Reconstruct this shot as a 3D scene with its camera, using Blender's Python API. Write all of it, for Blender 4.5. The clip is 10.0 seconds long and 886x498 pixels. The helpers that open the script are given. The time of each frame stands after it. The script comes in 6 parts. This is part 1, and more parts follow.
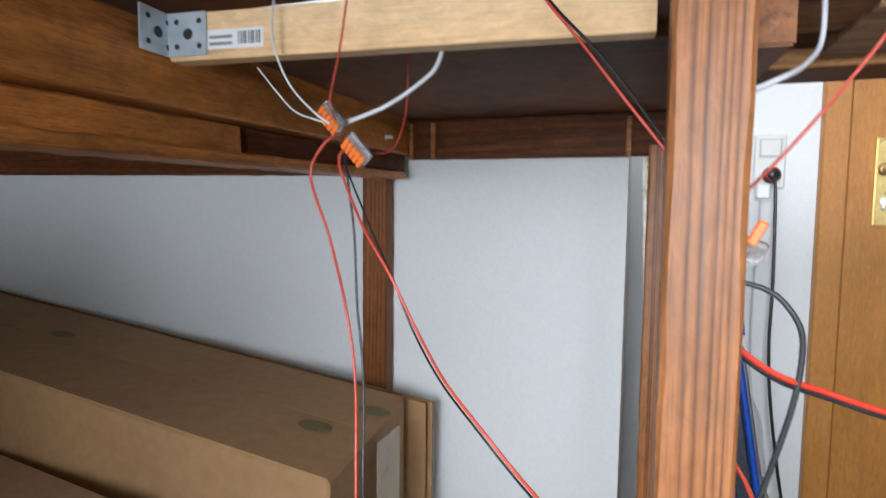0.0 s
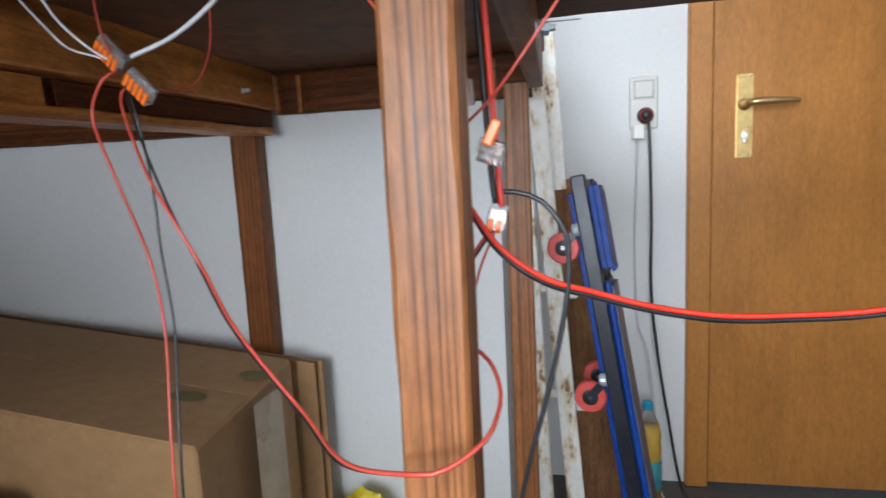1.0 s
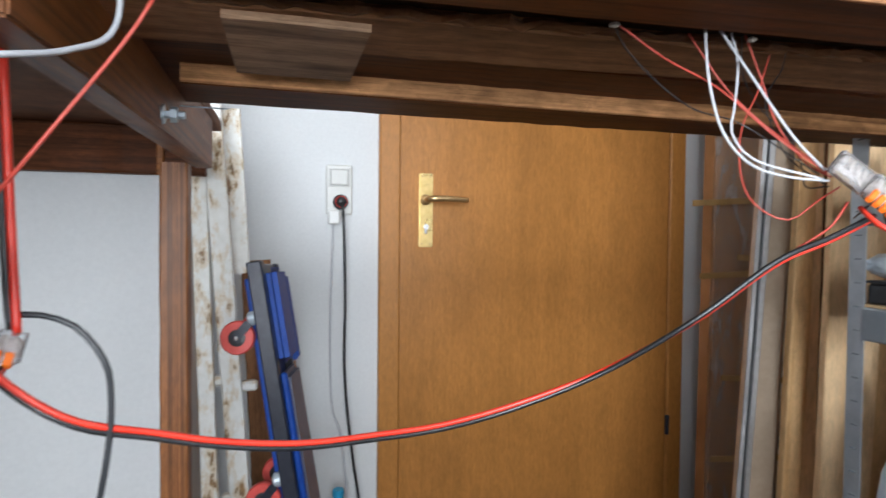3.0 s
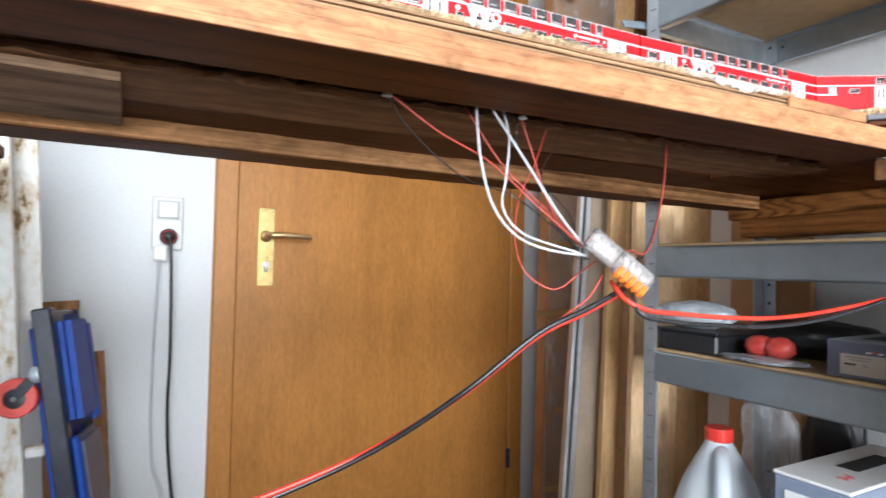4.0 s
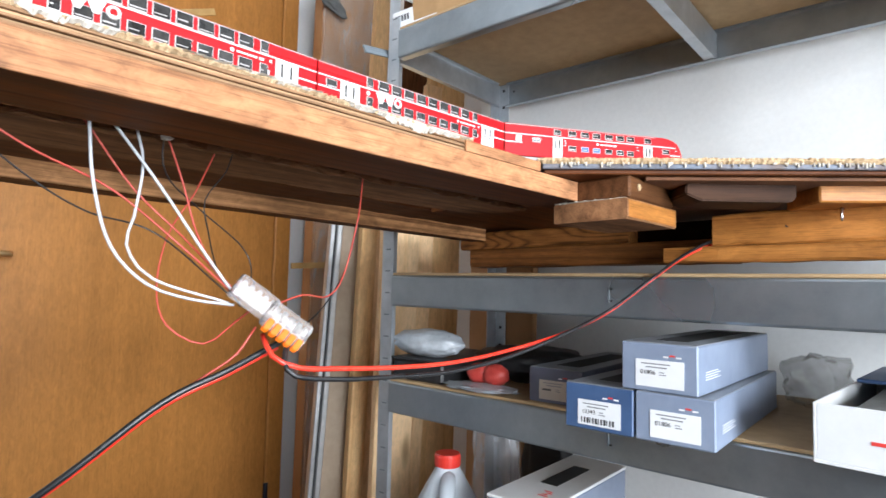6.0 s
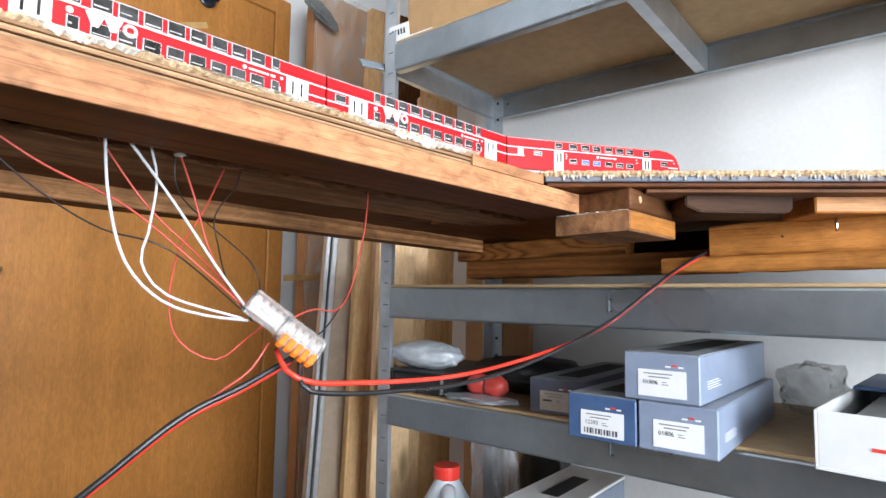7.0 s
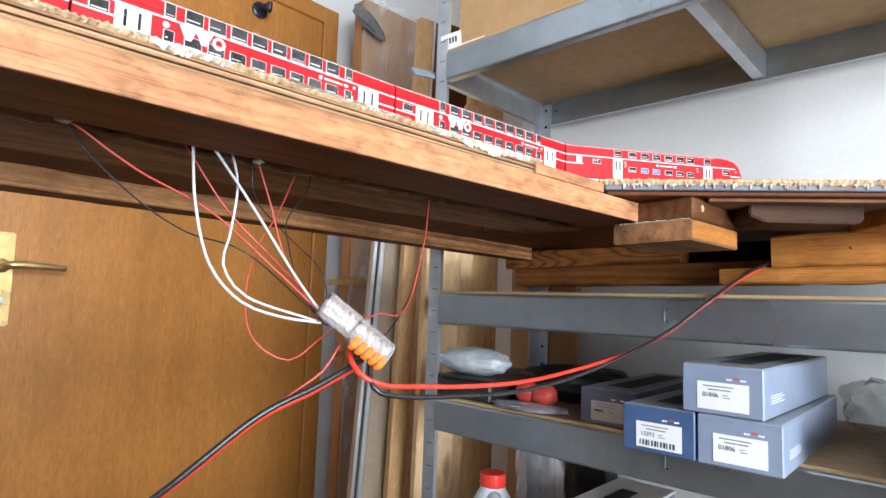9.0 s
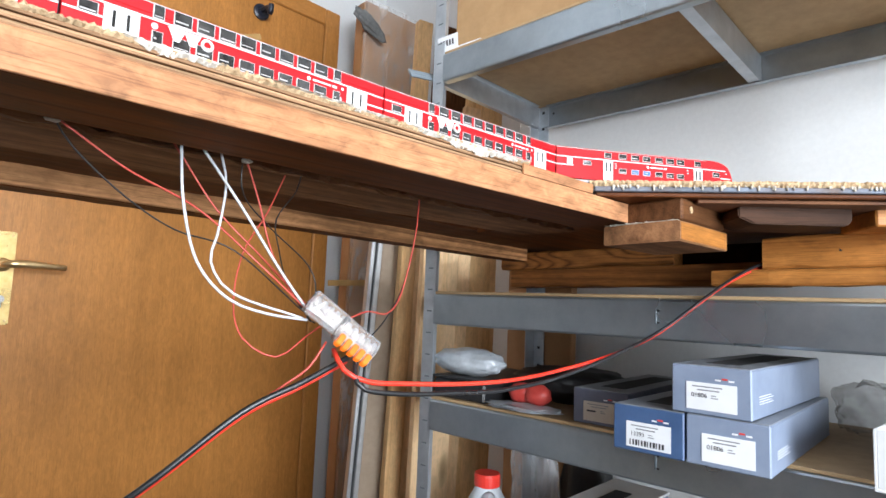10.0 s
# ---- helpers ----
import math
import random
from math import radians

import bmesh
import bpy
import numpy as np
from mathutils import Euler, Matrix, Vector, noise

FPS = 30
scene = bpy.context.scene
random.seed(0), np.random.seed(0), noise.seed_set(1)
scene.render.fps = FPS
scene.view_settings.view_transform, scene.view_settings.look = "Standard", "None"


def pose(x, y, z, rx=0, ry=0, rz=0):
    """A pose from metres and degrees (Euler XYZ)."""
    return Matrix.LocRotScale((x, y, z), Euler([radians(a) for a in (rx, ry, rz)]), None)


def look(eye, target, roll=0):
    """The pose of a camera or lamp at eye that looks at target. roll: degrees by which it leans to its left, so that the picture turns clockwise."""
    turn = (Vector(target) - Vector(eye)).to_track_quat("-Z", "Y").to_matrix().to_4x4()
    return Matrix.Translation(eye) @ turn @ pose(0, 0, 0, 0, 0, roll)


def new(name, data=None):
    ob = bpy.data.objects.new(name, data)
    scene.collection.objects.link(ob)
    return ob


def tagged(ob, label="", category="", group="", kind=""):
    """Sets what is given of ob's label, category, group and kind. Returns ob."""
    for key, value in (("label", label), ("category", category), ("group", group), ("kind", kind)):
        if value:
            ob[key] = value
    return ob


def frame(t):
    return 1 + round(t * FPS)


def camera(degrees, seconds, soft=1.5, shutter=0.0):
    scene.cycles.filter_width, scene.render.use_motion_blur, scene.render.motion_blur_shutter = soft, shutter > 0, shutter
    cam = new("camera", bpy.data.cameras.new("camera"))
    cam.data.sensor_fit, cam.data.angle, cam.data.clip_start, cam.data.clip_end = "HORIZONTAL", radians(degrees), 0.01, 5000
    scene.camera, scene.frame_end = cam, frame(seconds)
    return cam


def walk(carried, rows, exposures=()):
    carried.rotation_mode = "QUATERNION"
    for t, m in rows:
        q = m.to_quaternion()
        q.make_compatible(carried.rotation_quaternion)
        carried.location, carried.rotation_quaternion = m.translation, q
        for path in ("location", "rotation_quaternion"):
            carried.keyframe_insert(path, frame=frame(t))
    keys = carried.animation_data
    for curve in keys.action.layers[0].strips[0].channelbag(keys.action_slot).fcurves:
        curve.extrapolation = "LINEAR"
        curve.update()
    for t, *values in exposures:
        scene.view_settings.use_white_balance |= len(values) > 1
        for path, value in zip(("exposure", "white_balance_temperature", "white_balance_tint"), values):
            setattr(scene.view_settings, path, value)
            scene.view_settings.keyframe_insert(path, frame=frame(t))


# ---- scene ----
cam = camera(75.4, 10.0, 1.5, 0.3)
PATH = [
    (0, (0.12, 0.371, 0.99), (-0.514, 2.261, 0.834), 0.6),
    (0.5, (0.162, 0.39, 0.968), (-0.408, 2.283, 0.667), -2.5),
    (1, (0.208, 0.404, 0.961), (-0.182, 2.346, 0.682), -2.9),
    (1.5, (0.233, 0.405, 0.96), (0.109, 2.382, 0.685), -2.4),
    (2, (0.256, 0.406, 0.975), (0.357, 2.394, 0.783), -2.2),
    (2.2, (0.26, 0.408, 0.972), (0.41, 2.396, 0.815), -1.6),
    (3.3, (0.315, 0.437, 0.993), (0.985, 2.321, 0.98), 1.0),
    (3.5, (0.326, 0.432, 0.998), (1.063, 2.291, 1.008), 1.2),
    (4, (0.359, 0.426, 1.012), (1.323, 2.177, 1.074), 1.2),
    (4.5, (0.391, 0.421, 1.023), (1.577, 2.029, 1.116), 1.8),
    (5, (0.419, 0.424, 1.032), (1.781, 1.884, 1.152), 1.7),
    (5.5, (0.438, 0.419, 1.032), (1.89, 1.789, 1.153), 1.5),
    (6, (0.455, 0.411, 1.035), (1.972, 1.708, 1.165), 1.3),
    (6.2, (0.457, 0.411, 1.034), (2.0, 1.675, 1.185), 0.8),
    (7.5, (0.433, 0.428, 1.038), (1.962, 1.705, 1.216), 1.1),
    (8, (0.431, 0.433, 1.037), (1.92, 1.756, 1.215), 1.3),
    (8.5, (0.429, 0.431, 1.035), (1.901, 1.772, 1.218), 1.7),
    (9, (0.427, 0.431, 1.036), (1.881, 1.791, 1.222), 1.9),
    (9.5, (0.437, 0.421, 1.035), (1.887, 1.784, 1.223), 2.1),
    (10, (0.431, 0.42, 1.034), (1.879, 1.787, 1.227), 2.2),
]
EXPOSURES = [(0.0, 0.10), (0.5, -0.13), (1.0, -0.16), (1.5, -0.10), (2.0, -0.14), (3.5, 0.02), (4.0, 0.22), (4.5, 0.18), (5.0, 0.12), (10.0, 0.12)]
walk(cam, [(t, look(eye, target, roll)) for t, eye, target, roll in PATH], EXPOSURES)

# ---- light ----
world = bpy.data.worlds.new("world")
scene.world = world
world.use_nodes = True
wn = world.node_tree.nodes
sky = wn.new("ShaderNodeTexSky")
sky.sky_type = "NISHITA"
sky.sun_disc = False
sky.sun_elevation = radians(38)
sky.sun_rotation = radians(200)
world.node_tree.links.new(sky.outputs[0], wn["Background"].inputs[0])
wn["Background"].inputs[1].default_value = 0.12
sun = new("sun", bpy.data.lights.new("sun", "SUN"))
sun.data.energy, sun.data.angle, sun.data.color = 0.8, radians(12), (1.0, 0.96, 0.9)
sun.matrix_basis = look((-1.4, -4.0, 3.6), (0, 0, 0.5))
win_light = new("window_light", bpy.data.lights.new("window_light", "AREA"))
win_light.data.shape, win_light.data.size, win_light.data.size_y = "RECTANGLE", 1.6, 1.5
win_light.data.energy, win_light.data.color = 194.0, (0.90, 0.97, 1.05)
win_light.matrix_basis = look((-0.30, -1.84, 1.32), (-0.30, 0.0, 1.25))
scene.view_settings.exposure = 0.0

# ---- helpers of this scene ----
WORLD = {}
I4 = Matrix.Identity(4)
# the train board and what stands and hangs on it are set out in the board's own, slightly sloping frame
BOARD = pose(-0.0375, 0.0058, 0.0103, -0.558, 0.328, -1.478) @ Matrix.Scale(1.001, 4)
SETOUT = [I4]


def thing(name, at, label, category, group="", kind=""):
    ob = new(name)
    ob.empty_display_size = 0.05
    ob.location = SETOUT[0] @ Vector(at)
    WORLD[ob] = Matrix.Translation(ob.location)
    return tagged(ob, label, category, group, kind)


def part(name, bm, material, parent=None, label="", M=I4, smooth=False, kind=""):
    if isinstance(bm, bpy.types.Mesh):
        me = bm
    else:
        me = bpy.data.meshes.new(name)
        bm.to_mesh(me)
        bm.free()
        me.materials.append(material)
        if smooth:
            for p in me.polygons:
                p.use_smooth = True
    ob = new(name, me)
    if parent is not None:
        ob.parent = parent
        ob.matrix_parent_inverse = WORLD[parent].inverted()
    ob.matrix_basis = SETOUT[0] @ M
    WORLD[ob] = SETOUT[0] @ M
    return tagged(ob, label, kind=kind)


def axes(origin, xdir, ydir=None, zdir=None):
    x = Vector(xdir).normalized()
    if zdir is None:
        z = x.cross(Vector(ydir)).normalized()
        y = z.cross(x)
    else:
        y = Vector(zdir).cross(x).normalized()
        z = x.cross(y)
    m = Matrix((x, y, z)).transposed().to_4x4()
    m.translation = Vector(origin)
    return m


def box(x0, x1, y0, y1, z0, z1, bev=0.0015, bm=None):
    own = bmesh.new()
    v = bmesh.ops.create_cube(own, size=1)["verts"]
    for p in v:
        p.co = Vector((x0 + (p.co.x + 0.5) * (x1 - x0), y0 + (p.co.y + 0.5) * (y1 - y0), z0 + (p.co.z + 0.5) * (z1 - z0)))
    if bev > 0:
        bmesh.ops.bevel(own, geom=own.edges[:], offset=bev, segments=2 if bev > 0.004 else 1, affect="EDGES", clamp_overlap=True)
    if bm is None:
        return own
    me = bpy.data.meshes.new("tmp")
    own.to_mesh(me)
    own.free()
    bm.from_mesh(me)
    bpy.data.meshes.remove(me)
    return bm


def rough_plank(length, w, h, seed=0, bev=0.0025, wobble=0.0012):
    """A sawn plank, length along x from 0, centred in y, resting on z 0, with worn uneven edges."""
    rng = random.Random(seed)
    bm2 = bmesh.new()
    n = max(3, int(length / 0.03))
    prev = None
    for i in range(n + 1):
        x = length * i / n
        c = [Vector((x, sy * w / 2 + rng.uniform(-wobble, wobble), sz * h + rng.uniform(-wobble, wobble) * 0.7)) for sy, sz in ((-1, 0), (1, 0), (1, 1), (-1, 1))]
        cur = []
        for k in range(4):
            for o in (c[k - 1], c[(k + 1) % 4]):
                q = c[k] + (o - c[k]).normalized() * bev * rng.uniform(0.6, 1.4)
                cur.append(bm2.verts.new(q))
        if prev:
            for k in range(8):
                bm2.faces.new((prev[k], prev[(k + 1) % 8], cur[(k + 1) % 8], cur[k]))
        else:
            bm2.faces.new(cur[::-1])
        prev = cur
    bm2.faces.new(prev)
    bmesh.ops.recalc_face_normals(bm2, faces=bm2.faces[:])
    return bm2


def smooth_path(points, step=0.006):
    p = [Vector(q) for q in points]
    p = [p[0] * 2 - p[1]] + p + [p[-1] * 2 - p[-2]]
    out = []
    for i in range(1, len(p) - 2):
        n = max(2, int((p[i + 1] - p[i]).length / step))
        for k in range(n):
            t = k / n
            a, b, c, d = p[i - 1], p[i], p[i + 1], p[i + 2]
            out.append(0.5 * ((2 * b) + (c - a) * t + (2 * a - 5 * b + 4 * c - d) * t * t + (3 * b - a - 3 * c + d) * t ** 3))
    out.append(p[-2])
    return out


def tube(points, r, sides=8, raw=False):
    path = [Vector(q) for q in points] if raw else smooth_path(points)
    bm = bmesh.new()
    up = Vector((0.31, 0.2, 0.93)).normalized()
    prev = None
    for i, q in enumerate(path):
        d = (path[min(i + 1, len(path) - 1)] - path[max(i - 1, 0)]).normalized()
        s = d.cross(up)
        if s.length < 1e-4:
            s = d.cross(Vector((1, 0, 0)))
        s.normalize()
        up = s.cross(d).normalized()
        cur = [bm.verts.new(q + r * (math.cos(a) * s + math.sin(a) * up)) for a in [2 * math.pi * k / sides for k in range(sides)]]
        if prev:
            for k in range(sides):
                bm.faces.new((prev[k], prev[(k + 1) % sides], cur[(k + 1) % sides], cur[k]))
        else:
            bm.faces.new(cur[::-1])
        prev = cur
    bm.faces.new(prev)
    bmesh.ops.recalc_face_normals(bm, faces=bm.faces[:])
    return bm


def lathe(profile, sides=20):
    """Turns (radius, z) pairs round z."""
    bm = bmesh.new()
    prev = None
    for r, z in profile:
        cur = [bm.verts.new((max(r, 1e-4) * math.cos(2 * math.pi * k / sides), max(r, 1e-4) * math.sin(2 * math.pi * k / sides), z)) for k in range(sides)]
        if prev:
            for k in range(sides):
                bm.faces.new((prev[k], prev[(k + 1) % sides], cur[(k + 1) % sides], cur[k]))
        else:
            bm.faces.new(cur[::-1])
        prev = cur
    bm.faces.new(prev)
    bmesh.ops.recalc_face_normals(bm, faces=bm.faces[:])
    return bm


def prism(outline, y0, y1, bev=0.0):
    """An outline in x, z drawn out from y0 to y1."""
    bm = bmesh.new()
    a = [bm.verts.new((x, y0, z)) for x, z in outline]
    b = [bm.verts.new((x, y1, z)) for x, z in outline]
    n = len(outline)
    bm.faces.new(a)
    bm.faces.new(b[::-1])
    for k in range(n):
        bm.faces.new((a[k], b[k], b[(k + 1) % n], a[(k + 1) % n]))
    bmesh.ops.recalc_face_normals(bm, faces=bm.faces[:])
    if bev:
        bmesh.ops.bevel(bm, geom=bm.edges[:], offset=bev, segments=2, affect="EDGES", clamp_overlap=True)
    return bm


def crumpled(rx, ry, rz, seed=0, rough=0.25, freq=3.0, sub=4):
    bm = bmesh.new()
    bmesh.ops.create_icosphere(bm, subdivisions=sub, radius=1)
    off = Vector((seed * 7.3, seed * 3.1, seed * 1.7))
    for v in bm.verts:
        d = v.co.normalized()
        k = 1 + rough * (noise.noise(d * freq + off) + 0.5 * abs(noise.noise(d * freq * 2.7 + off)))
        v.co = Vector((d.x * rx * k, d.y * ry * k, d.z * rz * k))
    return bm


# ---- materials ----
def material(name):
    m = bpy.data.materials.new(name)
    m.use_nodes = True
    nt = m.node_tree
    return m, nt, nt.nodes["Principled BSDF"]


def node(nt, kind, **inputs):
    n = nt.nodes.new(kind)
    for k, v in inputs.items():
        n.inputs[k.replace("_", " ")].default_value = v
    return n


def ramp(nt, src, stops):
    r = nt.nodes.new("ShaderNodeValToRGB")
    el = r.color_ramp.elements
    el[0].position, el[0].color = stops[0][0], (*stops[0][1], 1)
    el[1].position, el[1].color = stops[-1][0], (*stops[-1][1], 1)
    for p, c in stops[1:-1]:
        e = el.new(p)
        e.color = (*c, 1)
    nt.links.new(src, r.inputs[0])
    return r.outputs[0]


def coords(nt, scale, jitter=True):
    tc = nt.nodes.new("ShaderNodeTexCoord")
    mp = nt.nodes.new("ShaderNodeMapping")
    mp.inputs["Scale"].default_value = scale
    src = tc.outputs["Object"]
    if jitter:
        oi = nt.nodes.new("ShaderNodeObjectInfo")
        mul = nt.nodes.new("ShaderNodeVectorMath")
        mul.operation = "SCALE"
        mul.inputs[0].default_value = (3.7, 1.9, 2.3)
        nt.links.new(oi.outputs["Random"], mul.inputs["Scale"])
        add = nt.nodes.new("ShaderNodeVectorMath")
        nt.links.new(src, add.inputs[0])
        nt.links.new(mul.outputs[0], add.inputs[1])
        src = add.outputs[0]
    nt.links.new(src, mp.inputs["Vector"])
    return mp.outputs[0]


def mix(nt, fac, a, b, mode="MIX"):
    n = nt.nodes.new("ShaderNodeMix")
    n.data_type = "RGBA"
    n.blend_type = mode
    for sock, val in ((n.inputs[0], fac), (n.inputs[6], a), (n.inputs[7], b)):
        if isinstance(val, bpy.types.NodeSocket):
            nt.links.new(val, sock)
        else:
            sock.default_value = val if not isinstance(val, tuple) else (*val, 1)
    return n.outputs[2]


def bump(nt, bsdf, height, strength, dist=0.001):
    b = node(nt, "ShaderNodeBump", Strength=strength, Distance=dist)
    nt.links.new(height, b.inputs["Height"])
    nt.links.new(b.outputs[0], bsdf.inputs["Normal"])


def wood(name, dark, light, streak=34.0, rings=0.5, rough=0.5, blotch=0.35, stain=None, knots=True, lines=5.0, along=1.1, pores=0.3, shine=0.22, across=13.0, mottle=0.16):
    """Wood with its grain along the piece's own x: ring contours, fine streaks, pores, blotches and knots."""
    m, nt, b = material(name)

    def math_node(op, a, c):
        n = nt.nodes.new("ShaderNodeMath")
        n.operation = op
        for i, val in ((0, a), (1, c)):
            if isinstance(val, bpy.types.NodeSocket):
                nt.links.new(val, n.inputs[i])
            else:
                n.inputs[i].default_value = val
        return n.outputs[0]

    n1 = node(nt, "ShaderNodeTexNoise", Scale=1.0, Detail=5.0, Roughness=0.65)
    nt.links.new(coords(nt, (5.0, streak * 11, streak * 11)), n1.inputs["Vector"])
    n0 = node(nt, "ShaderNodeTexNoise", Scale=1.0, Detail=1.5, Roughness=0.45)
    nt.links.new(coords(nt, (along, across, across)), n0.inputs["Vector"])
    ph = math_node("MULTIPLY", n0.outputs["Fac"], lines * 6.283 * 1.6)
    wv = math_node("MULTIPLY_ADD", math_node("SINE", ph, 0.0), 0.5)
    wv.node.inputs[2].default_value = 0.5
    wv = math_node("POWER", wv, 0.7)
    f = math_node("ADD", math_node("MULTIPLY", wv, rings), math_node("MULTIPLY", n1.outputs["Fac"], 1.0 - rings * 0.62))
    col = ramp(nt, f, [(0.2, dark), (0.45, tuple(0.45 * d + 0.55 * l for d, l in zip(dark, light))), (0.85, light)])
    n2 = node(nt, "ShaderNodeTexNoise", Scale=7.0, Detail=5.0, Roughness=0.65)
    nt.links.new(coords(nt, (0.5, 1.3, 1.3)), n2.inputs["Vector"])
    col = mix(nt, 1.0, col, ramp(nt, n2.outputs["Fac"], [(0.33, (1 - blotch,) * 3), (0.68, (1.0, 1.0, 1.0))]), "MULTIPLY")
    pv = node(nt, "ShaderNodeTexNoise", Scale=1.0, Detail=2.0)
    nt.links.new(coords(nt, (22.0, 900.0, 900.0)), pv.inputs["Vector"])
    col = mix(nt, 1.0, col, ramp(nt, pv.outputs["Fac"], [(0.34, (1 - pores,) * 3), (0.48, (1, 1, 1))]), "MULTIPLY")
    mo = node(nt, "ShaderNodeTexNoise", Scale=1.0, Detail=4.0, Roughness=0.7, Distortion=0.6)
    nt.links.new(coords(nt, (45.0, 110.0, 110.0)), mo.inputs["Vector"])
    col = mix(nt, 1.0, col, ramp(nt, mo.outputs["Fac"], [(0.32, (1 - mottle,) * 3), (0.66, (1.0 + mottle * 0.6,) * 3)]), "MULTIPLY")
    if stain:
        n3 = node(nt, "ShaderNodeTexNoise", Scale=16.0, Detail=6.0, Roughness=0.72)
        nt.links.new(coords(nt, (0.5, 1.0, 1.0)), n3.inputs["Vector"])
        col = mix(nt, ramp(nt, n3.outputs["Fac"], [(0.6, (0, 0, 0)), (0.74, (0.8, 0.8, 0.8))]), col, stain)
    if knots:
        vo = node(nt, "ShaderNodeTexVoronoi", Scale=1.0)
        nt.links.new(coords(nt, (3.2, 11.0, 11.0)), vo.inputs["Vector"])
        col = mix(nt, ramp(nt, vo.outputs["Distance"], [(0.04, (0.8, 0.8, 0.8)), (0.12, (0, 0, 0))]), col, tuple(c * 0.4 for c in dark))
    nt.links.new(col, b.inputs["Base Color"])
    rr = nt.nodes.new("ShaderNodeMapRange")
    rr.inputs["To Min"].default_value, rr.inputs["To Max"].default_value = rough - 0.1, rough + 0.15
    nt.links.new(n1.outputs["Fac"], rr.inputs["Value"])
    nt.links.new(rr.outputs[0], b.inputs["Roughness"])
    b.inputs["Specular IOR Level"].default_value = shine
    bump(nt, b, f, 0.3, 0.0004)
    return m


def speckled(name, a, b_, scale=60.0, rough=0.6, metal=0.0, big=4.0, bigmix=0.25, bumpy=0.2, dist=0.0008, spec=None):
    """A plain surface with fine grain and broad uneven patches."""
    m, nt, b = material(name)
    n1 = node(nt, "ShaderNodeTexNoise", Scale=scale, Detail=6.0, Roughness=0.65)
    v = coords(nt, (1, 1, 1))
    nt.links.new(v, n1.inputs["Vector"])
    col = ramp(nt, n1.outputs["Fac"], [(0.3, a), (0.7, b_)])
    n2 = node(nt, "ShaderNodeTexNoise", Scale=big, Detail=3.0, Roughness=0.5)
    nt.links.new(v, n2.inputs["Vector"])
    col = mix(nt, 1.0, col, ramp(nt, n2.outputs["Fac"], [(0.3, (1 - bigmix,) * 3), (0.7, (1, 1, 1))]), "MULTIPLY")
    nt.links.new(col, b.inputs["Base Color"])
    b.inputs["Metallic"].default_value = metal
    rr = nt.nodes.new("ShaderNodeMapRange")
    rr.inputs["To Min"].default_value, rr.inputs["To Max"].default_value = max(0.03, rough - 0.1), min(1, rough + 0.1)
    nt.links.new(n2.outputs["Fac"], rr.inputs["Value"])
    nt.links.new(rr.outputs[0], b.inputs["Roughness"])
    if spec is not None:
        b.inputs["Specular IOR Level"].default_value = spec
    if bumpy:
        bump(nt, b, n1.outputs["Fac"], bumpy, dist)
    return m


def glassy(name, color, rough=0.15, transmission=0.9, ior=1.45):
    m, nt, b = material(name)
    b.inputs["Base Color"].default_value = (*color, 1)
    b.inputs["Transmission Weight"].default_value = transmission
    b.inputs["IOR"].default_value = ior
    n1 = node(nt, "ShaderNodeTexNoise", Scale=40.0, Detail=3.0)
    nt.links.new(coords(nt, (1, 1, 1)), n1.inputs["Vector"])
    rr = nt.nodes.new("ShaderNodeMapRange")
    rr.inputs["To Min"].default_value, rr.inputs["To Max"].default_value = rough * 0.5, rough * 1.5
    nt.links.new(n1.outputs["Fac"], rr.inputs["Value"])
    nt.links.new(rr.outputs[0], b.inputs["Roughness"])
    bump(nt, b, n1.outputs["Fac"], 0.25, 0.001)
    return m


def film_plastic(name, color, clear):
    """Thin creased film: part see-through, part glossy white."""
    m, nt, b = material(name)
    b.inputs["Base Color"].default_value = (*color, 1)
    b.inputs["Roughness"].default_value = 0.22
    n1 = node(nt, "ShaderNodeTexNoise", Scale=9.0, Detail=6.0, Roughness=0.7, Distortion=1.2)
    nt.links.new(coords(nt, (2.2, 1, 0.6)), n1.inputs["Vector"])
    a = nt.nodes.new("ShaderNodeMapRange")
    a.inputs["From Min"].default_value, a.inputs["From Max"].default_value = 0.4, 0.75
    a.inputs["To Min"].default_value, a.inputs["To Max"].default_value = clear, min(1.0, clear + 0.45)
    nt.links.new(n1.outputs["Fac"], a.inputs["Value"])
    nt.links.new(a.outputs[0], b.inputs["Alpha"])
    bump(nt, b, n1.outputs["Fac"], 0.6, 0.004)
    return m


M_WALL = speckled("white_wall_paint", (0.69, 0.705, 0.712), (0.74, 0.755, 0.762), 120.0, 0.85, 0.0, 1.3, 0.05, 0.10, 0.0003)
M_CEIL = speckled("ceiling_paint", (0.72, 0.72, 0.71), (0.8, 0.8, 0.79), 70.0, 0.9)
M_FLOOR = speckled("grey_floor", (0.09, 0.086, 0.080), (0.14, 0.132, 0.122), 45.0, 0.7, 0.0, 3.0, 0.3)
M_DOOR = wood("door_veneer", (0.40, 0.162, 0.036), (0.53, 0.226, 0.056), 60.0, 0.14, 0.33, 0.22, knots=False, lines=2.5, along=0.5, pores=0.18, shine=0.4, across=20.0)
M_CASING = wood("door_casing_veneer", (0.41, 0.165, 0.036), (0.49, 0.212, 0.053), 60.0, 0.12, 0.36, 0.08, knots=False, lines=2.0, along=0.5, pores=0.10, shine=0.4)
M_POST = wood("stained_post", (0.088, 0.028, 0.0088), (0.345, 0.133, 0.046), 18.0, 0.66, 0.42, 0.34, lines=6.5, along=0.13, shine=0.3, across=34.0, mottle=0.22, knots=False)
